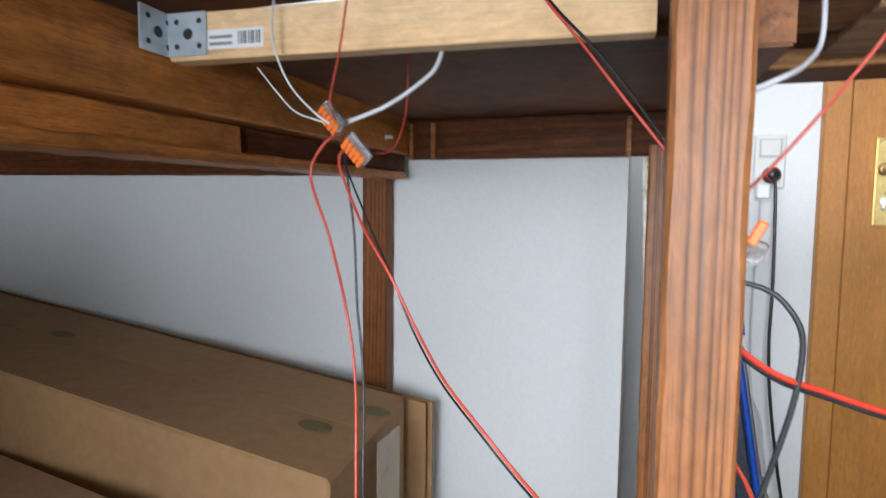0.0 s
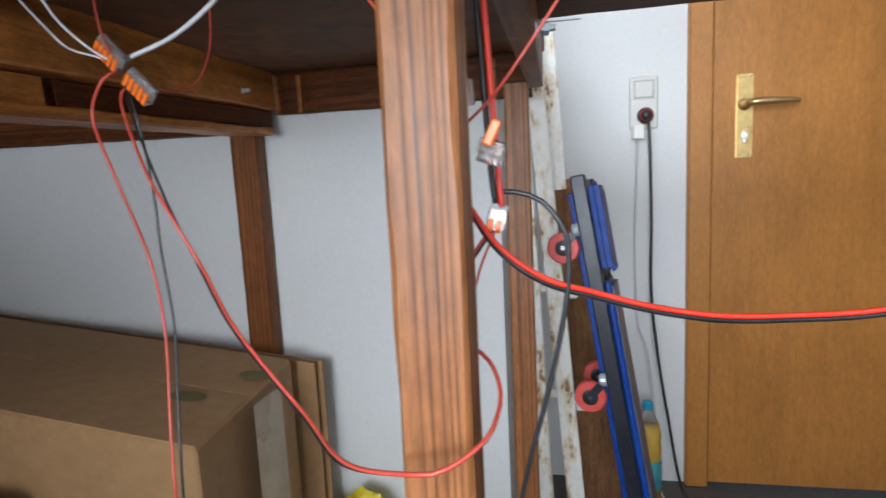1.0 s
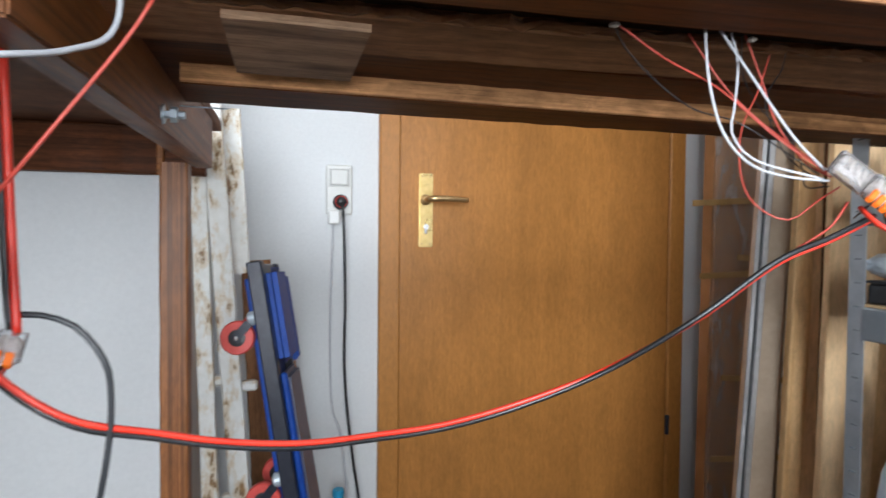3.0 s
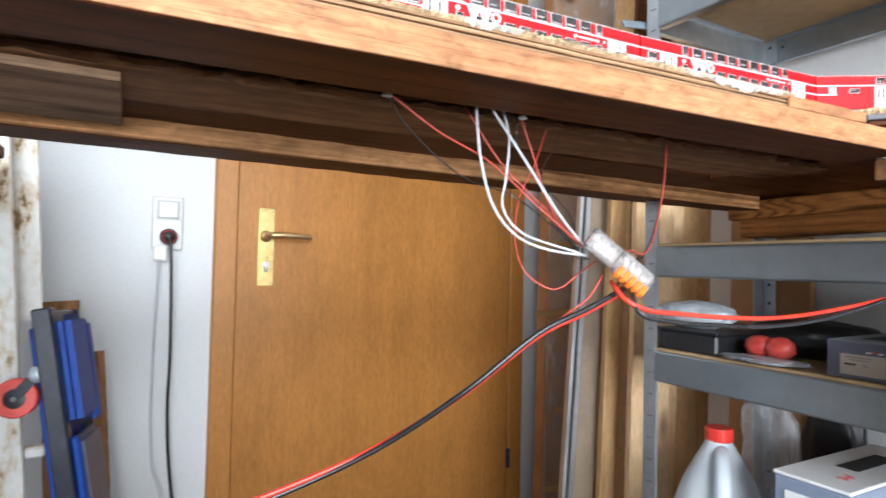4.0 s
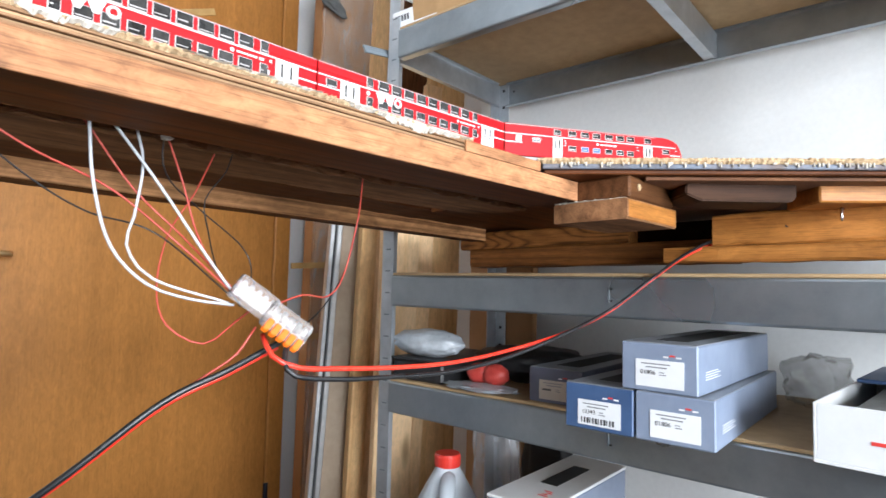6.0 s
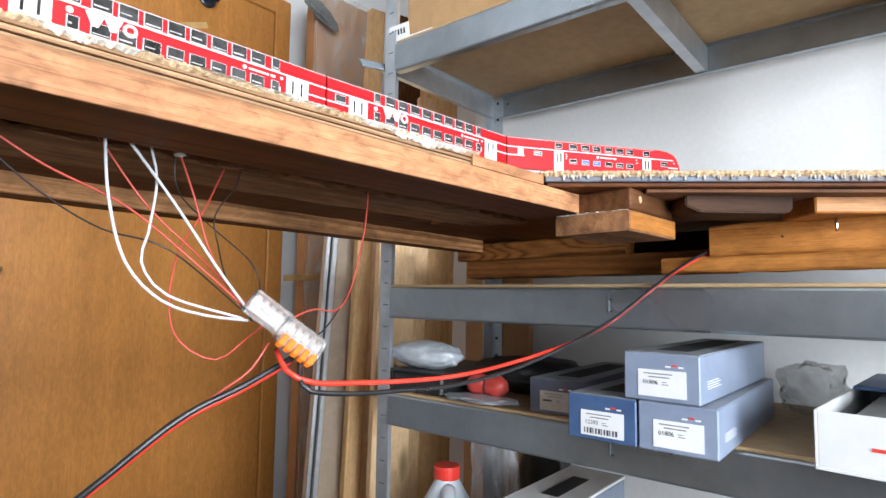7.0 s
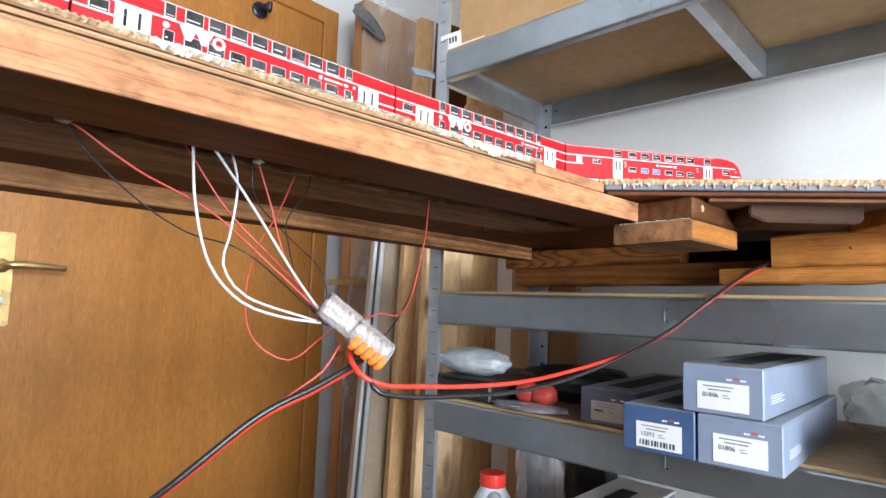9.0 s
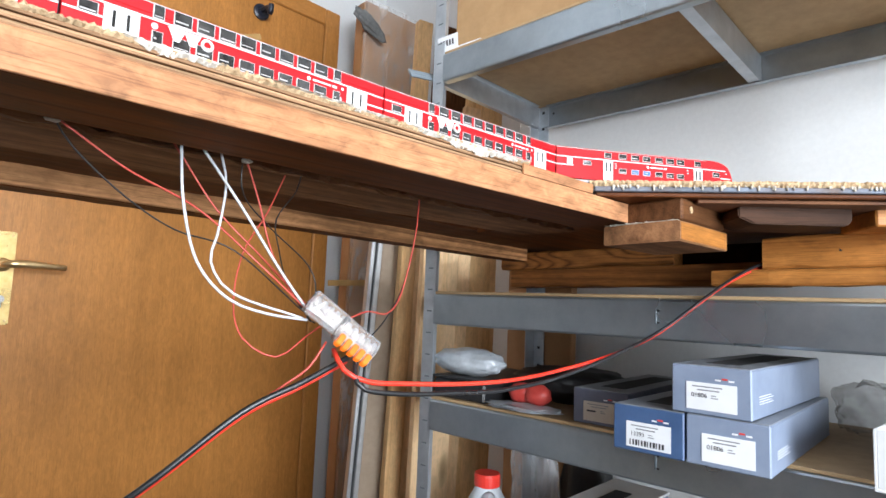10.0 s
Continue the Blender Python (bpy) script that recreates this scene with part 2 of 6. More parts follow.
# stain of the table, and the shade painted on plank and batten undersides
M_STAINSHADE = wood("dark_stain_and_shade", (0.040, 0.0120, 0.0040), (0.175, 0.054, 0.0165), 28.0, 0.38, 0.5, 0.45, lines=5.0, along=0.6, shine=0.12, across=30.0, mottle=0.25)
M_RAIL = wood("brown_stained_rail", (0.12, 0.036, 0.009), (0.46, 0.175, 0.048), 26.0, 0.4, 0.42, 0.5, lines=8.0, along=0.5)
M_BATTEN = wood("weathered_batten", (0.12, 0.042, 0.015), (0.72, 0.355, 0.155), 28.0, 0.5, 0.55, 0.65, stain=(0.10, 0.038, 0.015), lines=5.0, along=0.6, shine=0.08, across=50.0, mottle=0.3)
M_RAILLIGHT = wood("orange_brown_rail", (0.25, 0.070, 0.013), (0.78, 0.305, 0.078), 24.0, 0.46, 0.42, 0.55, stain=(0.10, 0.034, 0.011), lines=5.0, along=0.45, mottle=0.25)
M_LEG = wood("scuffed_leg_stain", (0.085, 0.026, 0.008), (0.30, 0.106, 0.032), 24.0, 0.4, 0.45, 0.45, stain=(0.36, 0.18, 0.085), lines=9.0, along=0.4)
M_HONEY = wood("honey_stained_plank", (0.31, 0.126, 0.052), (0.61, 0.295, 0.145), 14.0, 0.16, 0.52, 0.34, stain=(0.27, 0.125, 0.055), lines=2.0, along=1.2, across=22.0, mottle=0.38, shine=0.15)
M_ORANGE = wood("orange_stained_beam", (0.26, 0.080, 0.017), (0.66, 0.27, 0.066), 24.0, 0.30, 0.4, 0.45, stain=(0.13, 0.038, 0.010), lines=5.0, along=0.5, mottle=0.22)
M_WAVY = wood("wavy_grained_beam", (0.095, 0.030, 0.009), (0.56, 0.22, 0.060), 26.0, 0.62, 0.45, 0.5, lines=18.0, along=2.6)
M_GREYWOOD = wood("weathered_block", (0.145, 0.058, 0.025), (0.41, 0.200, 0.094), 20.0, 0.35, 0.65, 0.45, stain=(0.13, 0.065, 0.036), lines=2.6, along=0.5, shine=0.12, across=24.0, mottle=0.28)
M_OFFCUT = wood("bleached_offcut", (0.18, 0.098, 0.058), (0.50, 0.31, 0.19), 20.0, 0.40, 0.65, 0.40, stain=(0.20, 0.110, 0.066), lines=3.0, along=0.5, shine=0.12, across=18.0, mottle=0.25)
# near-black colour for shade painted into the gaps of the train board
M_GAPSHADE = wood("gap_shade_black", (0.010, 0.005, 0.003), (0.035, 0.018, 0.010), 24.0, 0.3, 0.7, 0.4, knots=False, shine=0.05)
M_WORN = wood("worn_dark_block", (0.032, 0.014, 0.008), (0.10, 0.046, 0.025), 24.0, 0.3, 0.6, 0.45, stain=(0.20, 0.12, 0.078), lines=4.0, along=0.6, shine=0.12, knots=False)
M_PINE = wood("raw_pine", (0.74, 0.46, 0.225), (0.86, 0.61, 0.36), 26.0, 0.3, 0.5, 0.10, lines=2.5, along=0.5, pores=0.12)
M_OLDPINE = wood("yellowed_pine", (0.62, 0.35, 0.14), (0.80, 0.52, 0.26), 26.0, 0.4, 0.5, 0.18, lines=5.0, along=0.5, pores=0.15)
M_BROWNPINE = wood("brown_pine", (0.06, 0.022, 0.009), (0.19, 0.080, 0.033), 26.0, 0.35, 0.5, 0.4, lines=8.0, along=0.6, shine=0.08)
M_UNDER = speckled("stained_board_underside", (0.125, 0.041, 0.0125), (0.245, 0.094, 0.032), 26.0, 0.75, 0.0, 6.0, 0.5, 0.3)
M_CHIP = speckled("chipboard", (0.34, 0.21, 0.10), (0.66, 0.49, 0.30), 260.0, 0.8, 0.0, 30.0, 0.25, 0.8, 0.0012)
M_PLASTER = speckled("white_filler", (0.44, 0.38, 0.31), (0.72, 0.68, 0.61), 180.0, 0.8, 0.0, 60.0, 0.35, 0.7, 0.001)
M_PLYDARK = wood("ply_dark", (0.23, 0.120, 0.062), (0.42, 0.245, 0.138), 60.0, 0.2, 0.8, 0.45, stain=(0.42, 0.28, 0.17), knots=False, shine=0.05)
M_PLYLIGHT = wood("ply_light", (0.36, 0.205, 0.108), (0.58, 0.37, 0.21), 60.0, 0.2, 0.8, 0.45, stain=(0.19, 0.10, 0.055), knots=False, shine=0.05)
M_BLUEEDGE = speckled("blue_grey_edge", (0.16, 0.105, 0.075), (0.24, 0.29, 0.37), 30.0, 0.6, 0.0, 12.0, 0.45, spec=0.15)
M_STEEL = speckled("galvanised_steel", (0.33, 0.375, 0.41), (0.41, 0.455, 0.49), 35.0, 0.30, 0.85, 6.0, 0.15, 0.04)
M_STEELPOST = speckled("galvanised_post", (0.48, 0.52, 0.56), (0.62, 0.66, 0.70), 45.0, 0.35, 0.8, 9.0, 0.25, 0.08)
M_ZINC = speckled("zinc_bracket", (0.50, 0.59, 0.66), (0.64, 0.72, 0.78), 40.0, 0.35, 0.45, 20.0, 0.2, 0.1)
M_CHROME = speckled("chrome", (0.6, 0.6, 0.62), (0.75, 0.75, 0.77), 60.0, 0.2, 1.0, 20.0, 0.15, 0.0)
M_FIBRE = speckled("fibreboard", (0.37, 0.245, 0.125), (0.47, 0.32, 0.17), 50.0, 0.7, 0.0, 7.0, 0.18, 0.1)
M_BRASS = speckled("brushed_brass", (0.66, 0.46, 0.17), (0.78, 0.58, 0.26), 80.0, 0.3, 0.9, 18.0, 0.2, 0.1)
M_BRASSD = speckled("aged_brass", (0.55, 0.36, 0.17), (0.70, 0.49, 0.25), 60.0, 0.34, 0.85, 18.0, 0.25, 0.05)
M_SWITCH = speckled("cream_switch_plastic", (0.62, 0.62, 0.595), (0.66, 0.66, 0.635), 30.0, 0.3, 0.0, 5.0, 0.04, 0.0)
M_SEAM = speckled("grey_plastic_seam", (0.36, 0.36, 0.35), (0.42, 0.42, 0.41), 40.0, 0.6, 0.0, 9.0, 0.05, 0.0)
M_WHITEPL = speckled("white_plastic", (0.76, 0.76, 0.74), (0.8, 0.8, 0.78), 30.0, 0.35, 0.0, 5.0, 0.04, 0.0)
M_BLACKPL = speckled("black_plastic", (0.012, 0.012, 0.013), (0.025, 0.025, 0.027), 60.0, 0.4, 0.0, 9.0, 0.2, 0.05)
M_BLACKCAB = speckled("black_cable", (0.01, 0.01, 0.011), (0.02, 0.02, 0.022), 80.0, 0.32, 0.0, 9.0, 0.2, 0.05)
M_REDCAB = speckled("red_cable", (0.66, 0.03, 0.015), (0.76, 0.05, 0.025), 60.0, 0.32, 0.0, 9.0, 0.15, 0.03)
M_REDWIRE = speckled("red_wire", (0.459, 0.045, 0.030), (0.558, 0.090, 0.060), 60.0, 0.4, 0.0, 9.0, 0.15, 0.0)
M_WHITECAB = speckled("white_wire", (0.50, 0.51, 0.54), (0.60, 0.61, 0.64), 60.0, 0.4, 0.0, 9.0, 0.1, 0.0)
M_GREYCAB = speckled("grey_cable", (0.022, 0.024, 0.027), (0.04, 0.042, 0.046), 60.0, 0.4, 0.0, 9.0, 0.1, 0.0)
M_CLEAR = glassy("clear_polycarbonate", (0.90, 0.89, 0.90), 0.08, 0.88, 1.4)
M_ORANGEPL = speckled("orange_lever", (0.84, 0.15, 0.008), (0.90, 0.19, 0.012), 60.0, 0.35, 0.0, 9.0, 0.1, 0.0)
M_COPPER = speckled("copper_contacts", (0.62, 0.55, 0.51), (0.82, 0.77, 0.73), 90.0, 0.3, 1.0, 18.0, 0.2, 0.0)
M_CARTON = speckled("corrugated_carton", (0.35, 0.195, 0.085), (0.43, 0.25, 0.118), 40.0, 0.8, 0.0, 3.0, 0.2, 0.2, 0.0005)
M_TOPCARTON = speckled("light_brown_carton", (0.40, 0.235, 0.105), (0.48, 0.295, 0.14), 40.0, 0.8, 0.0, 3.0, 0.2, 0.2, 0.0005)
M_CARTONIN = speckled("carton_inside", (0.36, 0.215, 0.11), (0.44, 0.275, 0.15), 40.0, 0.85, 0.0, 3.0, 0.2, 0.2, 0.0005)
M_TAPE = speckled("packing_tape", (0.40, 0.30, 0.19), (0.48, 0.38, 0.26), 30.0, 0.3, 0.0, 12.0, 0.2, 0.1)
M_PRINT = speckled("greenish_print", (0.17, 0.14, 0.045), (0.24, 0.17, 0.07), 70.0, 0.8, 0.0, 12.0, 0.3, 0.0)
M_BROWNTAPE = speckled("yellowed_tape", (0.42, 0.24, 0.08), (0.55, 0.34, 0.13), 40.0, 0.35, 0.0, 12.0, 0.2, 0.1)
M_WRAP = film_plastic("clear_wrap", (0.86, 0.82, 0.78), 0.08)
M_PARCEL = speckled("parcel_cardboard", (0.40, 0.20, 0.085), (0.54, 0.29, 0.135), 9.0, 0.7, 0.0, 5.0, 0.3, 0.1)
M_BAGCLEAR = film_plastic("clear_bag", (0.75, 0.78, 0.82), 0.14)
M_BAGDARK = film_plastic("smoky_bag", (0.22, 0.21, 0.205), 0.16)
M_BAGGREY = speckled("grey_bag", (0.32, 0.35, 0.38), (0.62, 0.66, 0.7), 22.0, 0.3, 0.0, 15.0, 0.3, 0.4, 0.002)
M_REDCOACH = speckled("red_coach_paint", (0.44, 0.0055, 0.009), (0.50, 0.008, 0.013), 40.0, 0.55, 0.0, 12.0, 0.08, 0.0, spec=0.2)
M_COACHWHITE = speckled("white_coach_print", (0.56, 0.55, 0.54), (0.64, 0.63, 0.62), 60.0, 0.4, 0.0, 9.0, 0.05, 0.0)
M_COACHGREY = speckled("grey_coach_frame", (0.32, 0.30, 0.30), (0.5, 0.48, 0.47), 120.0, 0.4, 0.0, 20.0, 0.2, 0.0)
M_COACHFRAME = speckled("pale_window_frame", (0.46, 0.44, 0.43), (0.60, 0.58, 0.57), 120.0, 0.4, 0.0, 20.0, 0.15, 0.0)
M_WINDOWDK = speckled("dark_coach_window", (0.012, 0.011, 0.011), (0.06, 0.057, 0.055), 90.0, 0.12, 0.0, 45.0, 0.5, 0.0)
M_SEATBLUE = speckled("blue_coach_interior", (0.02, 0.09, 0.36), (0.04, 0.14, 0.5), 90.0, 0.4, 0.0, 40.0, 0.3, 0.0)
M_BOXBLUE = speckled("blue_grey_card", (0.20, 0.245, 0.34), (0.24, 0.29, 0.39), 40.0, 0.4, 0.0, 9.0, 0.12, 0.05)
M_BOXDARK = speckled("dark_blue_card", (0.045, 0.09, 0.20), (0.06, 0.115, 0.24), 40.0, 0.4, 0.0, 9.0, 0.12, 0.05)
M_BOXOLD = speckled("faded_blue_card", (0.10, 0.105, 0.15), (0.14, 0.145, 0.19), 40.0, 0.5, 0.0, 9.0, 0.2, 0.05)
M_BOXTOP = speckled("grey_card_top", (0.20, 0.22, 0.25), (0.30, 0.32, 0.35), 40.0, 0.35, 0.0, 9.0, 0.25, 0.05)
M_BOXWHITE = speckled("white_card", (0.72, 0.73, 0.74), (0.78, 0.79, 0.8), 40.0, 0.5, 0.0, 9.0, 0.08, 0.05)
M_LABEL = speckled("white_label", (0.74, 0.75, 0.77), (0.8, 0.81, 0.83), 40.0, 0.55, 0.0, 9.0, 0.05, 0.0)
M_LABELOLD = speckled("yellowed_label", (0.48, 0.40, 0.33), (0.56, 0.48, 0.4), 40.0, 0.6, 0.0, 9.0, 0.1, 0.0)
M_INK = speckled("black_ink", (0.03, 0.03, 0.035), (0.05, 0.05, 0.055), 60.0, 0.6, 0.0, 9.0, 0.1, 0.0)
M_INKGREY = speckled("grey_ink", (0.2, 0.2, 0.22), (0.28, 0.28, 0.3), 60.0, 0.6, 0.0, 9.0, 0.1, 0.0)
M_INKRED = speckled("red_ink", (0.7, 0.04, 0.03), (0.75, 0.06, 0.05), 60.0, 0.5, 0.0, 9.0, 0.1, 0.0)
M_JUG = glassy("milky_jug", (0.78, 0.84, 0.90), 0.5, 0.4, 1.45)
M_REDCAP = speckled("red_cap", (0.66, 0.03, 0.02), (0.72, 0.045, 0.03), 50.0, 0.35, 0.0, 9.0, 0.1, 0.0)
M_BLUEPAD = speckled("blue_vinyl", (0.006, 0.045, 0.28), (0.012, 0.075, 0.36), 60.0, 0.42, 0.0, 9.0, 0.25, 0.15, spec=0.2)
M_GREYPAD = speckled("grey_vinyl", (0.075, 0.095, 0.165), (0.115, 0.14, 0.22), 60.0, 0.45, 0.0, 9.0, 0.2, 0.15)
M_CLOTH = speckled("grey_cloth", (0.13, 0.135, 0.135), (0.21, 0.215, 0.21), 90.0, 0.9, 0.0, 12.0, 0.3, 0.4)
M_DUCT = speckled("grey_duct_plastic", (0.13, 0.16, 0.18), (0.19, 0.22, 0.245), 60.0, 0.45, 0.0, 9.0, 0.2, 0.1)
M_DARKSTEEL = speckled("dark_painted_steel", (0.012, 0.014, 0.025), (0.03, 0.034, 0.05), 60.0, 0.35, 0.2, 9.0, 0.2, 0.05)
M_REDWHEEL = speckled("red_rubber", (0.62, 0.06, 0.05), (0.72, 0.1, 0.08), 50.0, 0.45, 0.0, 9.0, 0.15, 0.05)
M_PET = glassy("clear_pet", (0.98, 0.99, 0.99), 0.04, 0.97, 1.2)
M_JUICE = speckled("orange_liquid", (0.86, 0.52, 0.04), (0.92, 0.62, 0.08), 20.0, 0.2, 0.0, 9.0, 0.1, 0.0)
M_TURQ = speckled("turquoise_label", (0.05, 0.38, 0.46), (0.12, 0.5, 0.56), 60.0, 0.4, 0.0, 30.0, 0.3, 0.0)
M_BLUECAP = speckled("blue_cap", (0.02, 0.30, 0.52), (0.03, 0.36, 0.6), 50.0, 0.35, 0.0, 9.0, 0.1, 0.0)
M_GREEN = speckled("green_plastic", (0.04, 0.2, 0.03), (0.07, 0.28, 0.05), 50.0, 0.4, 0.0, 9.0, 0.2, 0.0)
M_YELLOW = speckled("yellow_bag", (0.74, 0.58, 0.03), (0.85, 0.7, 0.06), 30.0, 0.35, 0.0, 9.0, 0.2, 0.2)
M_REDFOAM = speckled("red_ball", (0.6, 0.05, 0.04), (0.7, 0.09, 0.07), 80.0, 0.45, 0.0, 20.0, 0.3, 0.2)
M_ALU = speckled("aluminium_profile", (0.42, 0.43, 0.44), (0.55, 0.56, 0.57), 60.0, 0.4, 0.85, 9.0, 0.15, 0.05)
M_BEIGE = speckled("beige_panel", (0.34, 0.255, 0.18), (0.42, 0.325, 0.235), 40.0, 0.5, 0.0, 6.0, 0.15, 0.05)
M_DARKGAP = speckled("dark_rubber", (0.015, 0.015, 0.016), (0.03, 0.03, 0.03), 60.0, 0.6, 0.0, 9.0, 0.2, 0.0)
M_GLASS = glassy("window_glass", (0.97, 0.98, 0.98), 0.02, 1.0, 1.45)


def peeling(name):
    """White oil paint, chipped down to rusty brown wood."""
    m, nt, b = material(name)
    n1 = node(nt, "ShaderNodeTexNoise", Scale=21.0, Detail=7.0, Roughness=0.72)
    nt.links.new(coords(nt, (0.6, 1.3, 1.3)), n1.inputs["Vector"])
    n2 = node(nt, "ShaderNodeTexNoise", Scale=70.0, Detail=5.0)
    nt.links.new(coords(nt, (1, 1, 1)), n2.inputs["Vector"])
    paint = ramp(nt, n2.outputs["Fac"], [(0.3, (0.74, 0.73, 0.68)), (0.7, (0.83, 0.82, 0.78))])
    rust = ramp(nt, n2.outputs["Fac"], [(0.3, (0.12, 0.06, 0.025)), (0.7, (0.36, 0.2, 0.08))])
    paint = mix(nt, ramp(nt, n1.outputs["Fac"], [(0.48, (0, 0, 0)), (0.57, (0.7, 0.7, 0.7))]), paint, (0.58, 0.42, 0.22))
    f = ramp(nt, n1.outputs["Fac"], [(0.575, (0, 0, 0)), (0.61, (1, 1, 1))])
    nt.links.new(mix(nt, f, paint, rust), b.inputs["Base Color"])
    b.inputs["Roughness"].default_value = 0.45
    bump(nt, b, n1.outputs["Fac"], 0.3, 0.001)
    return m


M_PEEL = peeling("peeling_white_paint")

# ---- the room ----
def setting(name, bm, mat_, label, category):
    return tagged(part(name, bm, mat_), label, category, kind="structure")


setting("floor", box(-2.3, 1.95, -1.95, 2.25, -0.08, 0.0, 0), M_FLOOR, "plain grey hard floor of the hobby room", "floor")
setting("ceiling", box(-2.3, 1.95, -1.95, 2.25, 2.4, 2.5, 0), M_CEIL, "plain white painted ceiling", "ceiling")
bm = box(0.1042, 0.585, 2.10, 2.25, 0, 2.4, 0)
box(1.575, 1.95, 2.10, 2.25, 0, 2.4, 0, bm)
box(0.585, 1.575, 2.10, 2.25, 2.03, 2.4, 0, bm)
setting("wall_north", bm, M_WALL, "white painted wall round the wooden door", "wall")
tb_ = bmesh.new()
low = [tb_.verts.new((x, y, 0)) for x, y in ((0.104, 1.50), (0.104, 2.25), (-2.3, 2.25), (-2.3, 1.50))]
up_ = [tb_.verts.new((v.co.x, v.co.y, 2.4)) for v in low]
for k in range(4):
    tb_.faces.new((low[k], low[(k + 1) % 4], up_[(k + 1) % 4], up_[k]))
tb_.faces.new(low[::-1])
tb_.faces.new(up_)
bmesh.ops.recalc_face_normals(tb_, faces=tb_.faces[:])
setting("wall_back", tb_, M_WALL, "white painted wall behind the layout table", "wall")
setting("wall_east", box(1.42, 1.95, -1.8, 1.14, 0, 2.4, 0.004), M_WALL, "white painted wall behind the steel shelf rack", "wall")
setting("wall_corner", box(1.83, 1.95, 1.14, 2.10, 0, 2.4, 0), M_WALL, "white painted wall of the corner by the door", "wall")
setting("wall_west", box(-2.3, -2.15, -1.8, 1.499, 0, 2.4, 0), M_WALL, "white painted side wall", "wall")
bm = box(-2.3, -1.15, -1.95, -1.8, 0, 2.4, 0)
box(0.55, 1.95, -1.95, -1.8, 0, 2.4, 0, bm)
box(-1.15, 0.55, -1.95, -1.8, 0, 0.52, 0, bm)
box(-1.15, 0.55, -1.95, -1.8, 2.15, 2.4, 0, bm)
setting("wall_south", bm, M_WALL, "white painted wall with the window", "wall")

# unseen wall behind the camera, added to shade low things and the left
bm = box(-2.15, -0.35, -0.33, -0.25, 0, 0.97, 0)
box(-0.35, 1.42, -0.33, -0.25, 0, 0.72, 0, bm)
setting("wall_low", bm, M_WALL, "unseen low white wall added to shade the lower room", "wall")

w = thing("window_1", (-0.30, -1.88, 0.52), "white framed window letting daylight in", "window", kind="structure")
bm = box(-1.15, -1.08, -1.92, -1.86, 0.52, 2.15, 0.003)
box(0.48, 0.55, -1.92, -1.86, 0.52, 2.15, 0.003, bm)
box(-1.08, 0.48, -1.92, -1.86, 0.52, 0.59, 0.003, bm)
box(-1.08, 0.48, -1.92, -1.86, 2.08, 2.15, 0.003, bm)
part("window_frame", bm, M_WHITEPL, w)
pane = part("pane", box(-1.08, 0.48, -1.895, -1.889, 0.59, 2.08, 0), M_GLASS, w)
pane.visible_shadow = False
part("window_sill", box(-1.20, 0.60, -1.86, -1.68, 0.495, 0.52, 0.004), M_WHITEPL, w)

# door with casing; veneer grain upright, so each piece is built lying and stood up


def upright(x, y, z):
    """x along the piece stands up; its y runs along the wall."""
    return Matrix.Translation((x, y, z)) @ axes((0, 0, 0), (0, 0, 1), ydir=(1, 0, 0))


d = thing("door_1", (1.08, 2.09, 0), "closed light-brown veneered room door with brass handle", "door", kind="structure")
part("casing", box(0, 2.06, -0.030, 0.030, -0.02, 0.02, 0.004), M_CASING, d, M=upright(0.593, 2.092, 0))
part("casing", box(0, 2.06, -0.030, 0.030, -0.02, 0.02, 0.004), M_CASING, d, M=upright(1.567, 2.092, 0))
part("casing", box(-0.457, 0.457, -0.03, 0.03, -0.02, 0.02, 0.004), M_CASING, d, M=pose(1.08, 2.092, 2.03, 90))
leaf = part("leaf", box(0, 1.985, -0.4575, 0.4575, -0.02, 0.02, 0.005), M_DOOR, d, "light-brown veneered door leaf", M=upright(1.0775, 2.096, 0.015))
plate = part("handle_plate", prism([(-0.021, -0.108), (0.021, -0.108), (0.021, 0.108), (-0.021, 0.108)], -0.004, 0.004, 0.0025), M_BRASS, leaf, "brushed brass long plate", M=pose(0.699, 2.072, 1.057))
H = [(0.697, 2.066, 1.087), (0.697, 2.035, 1.087), (0.703, 2.022, 1.088), (0.725, 2.018, 1.089), (0.76, 2.018, 1.0885), (0.79, 2.02, 1.087), (0.812, 2.024, 1.0855)]
bm = tube(H, 0.0085, 12)
for v in bm.verts:
    if v.co.x > 0.715:
        v.co.z = 1.088 + (v.co.z - 1.088) * (1.15 - 0.35 * (v.co.x - 0.715) / 0.1)
part("lever", bm, M_BRASSD, leaf, "curved brass lever", smooth=True)
part("rosette", lathe([(0.016, 0), (0.016, 0.004), (0.012, 0.010), (0.0, 0.010)]), M_BRASSD, leaf, M=pose(0.697, 2.068, 1.087, 90), smooth=True)
bm = lathe([(0.0085, 0), (0.0085, 0.0035), (0, 0.0035)], 16)
part("lock_cylinder", bm, M_CHROME, leaf, "round steel lock cylinder", M=pose(0.699, 2.068, 1.008, 90))
part("lock_cylinder_foot", box(-0.005, 0.005, -0.001, 0.0035, -0.021, -0.004, 0.002), M_CHROME, leaf, M=pose(0.699, 2.066, 1.008))
for z in (1.155, 0.958):
    for dx in (-0.013, 0.013):
        part("screw", lathe([(0.0028, 0), (0.0022, 0.0012), (0, 0.0012)], 10), M_BRASSD, leaf, M=pose(0.699 + dx, 2.068, z, 90))
for z in (0.355, 1.72):
    part("hinge", lathe([(0.0065, -0.032), (0.0075, -0.03), (0.0075, 0.03), (0.0065, 0.032)], 12), M_DARKSTEEL, d, "dark steel door hinge", M=pose(1.538, 2.070, z), smooth=True)
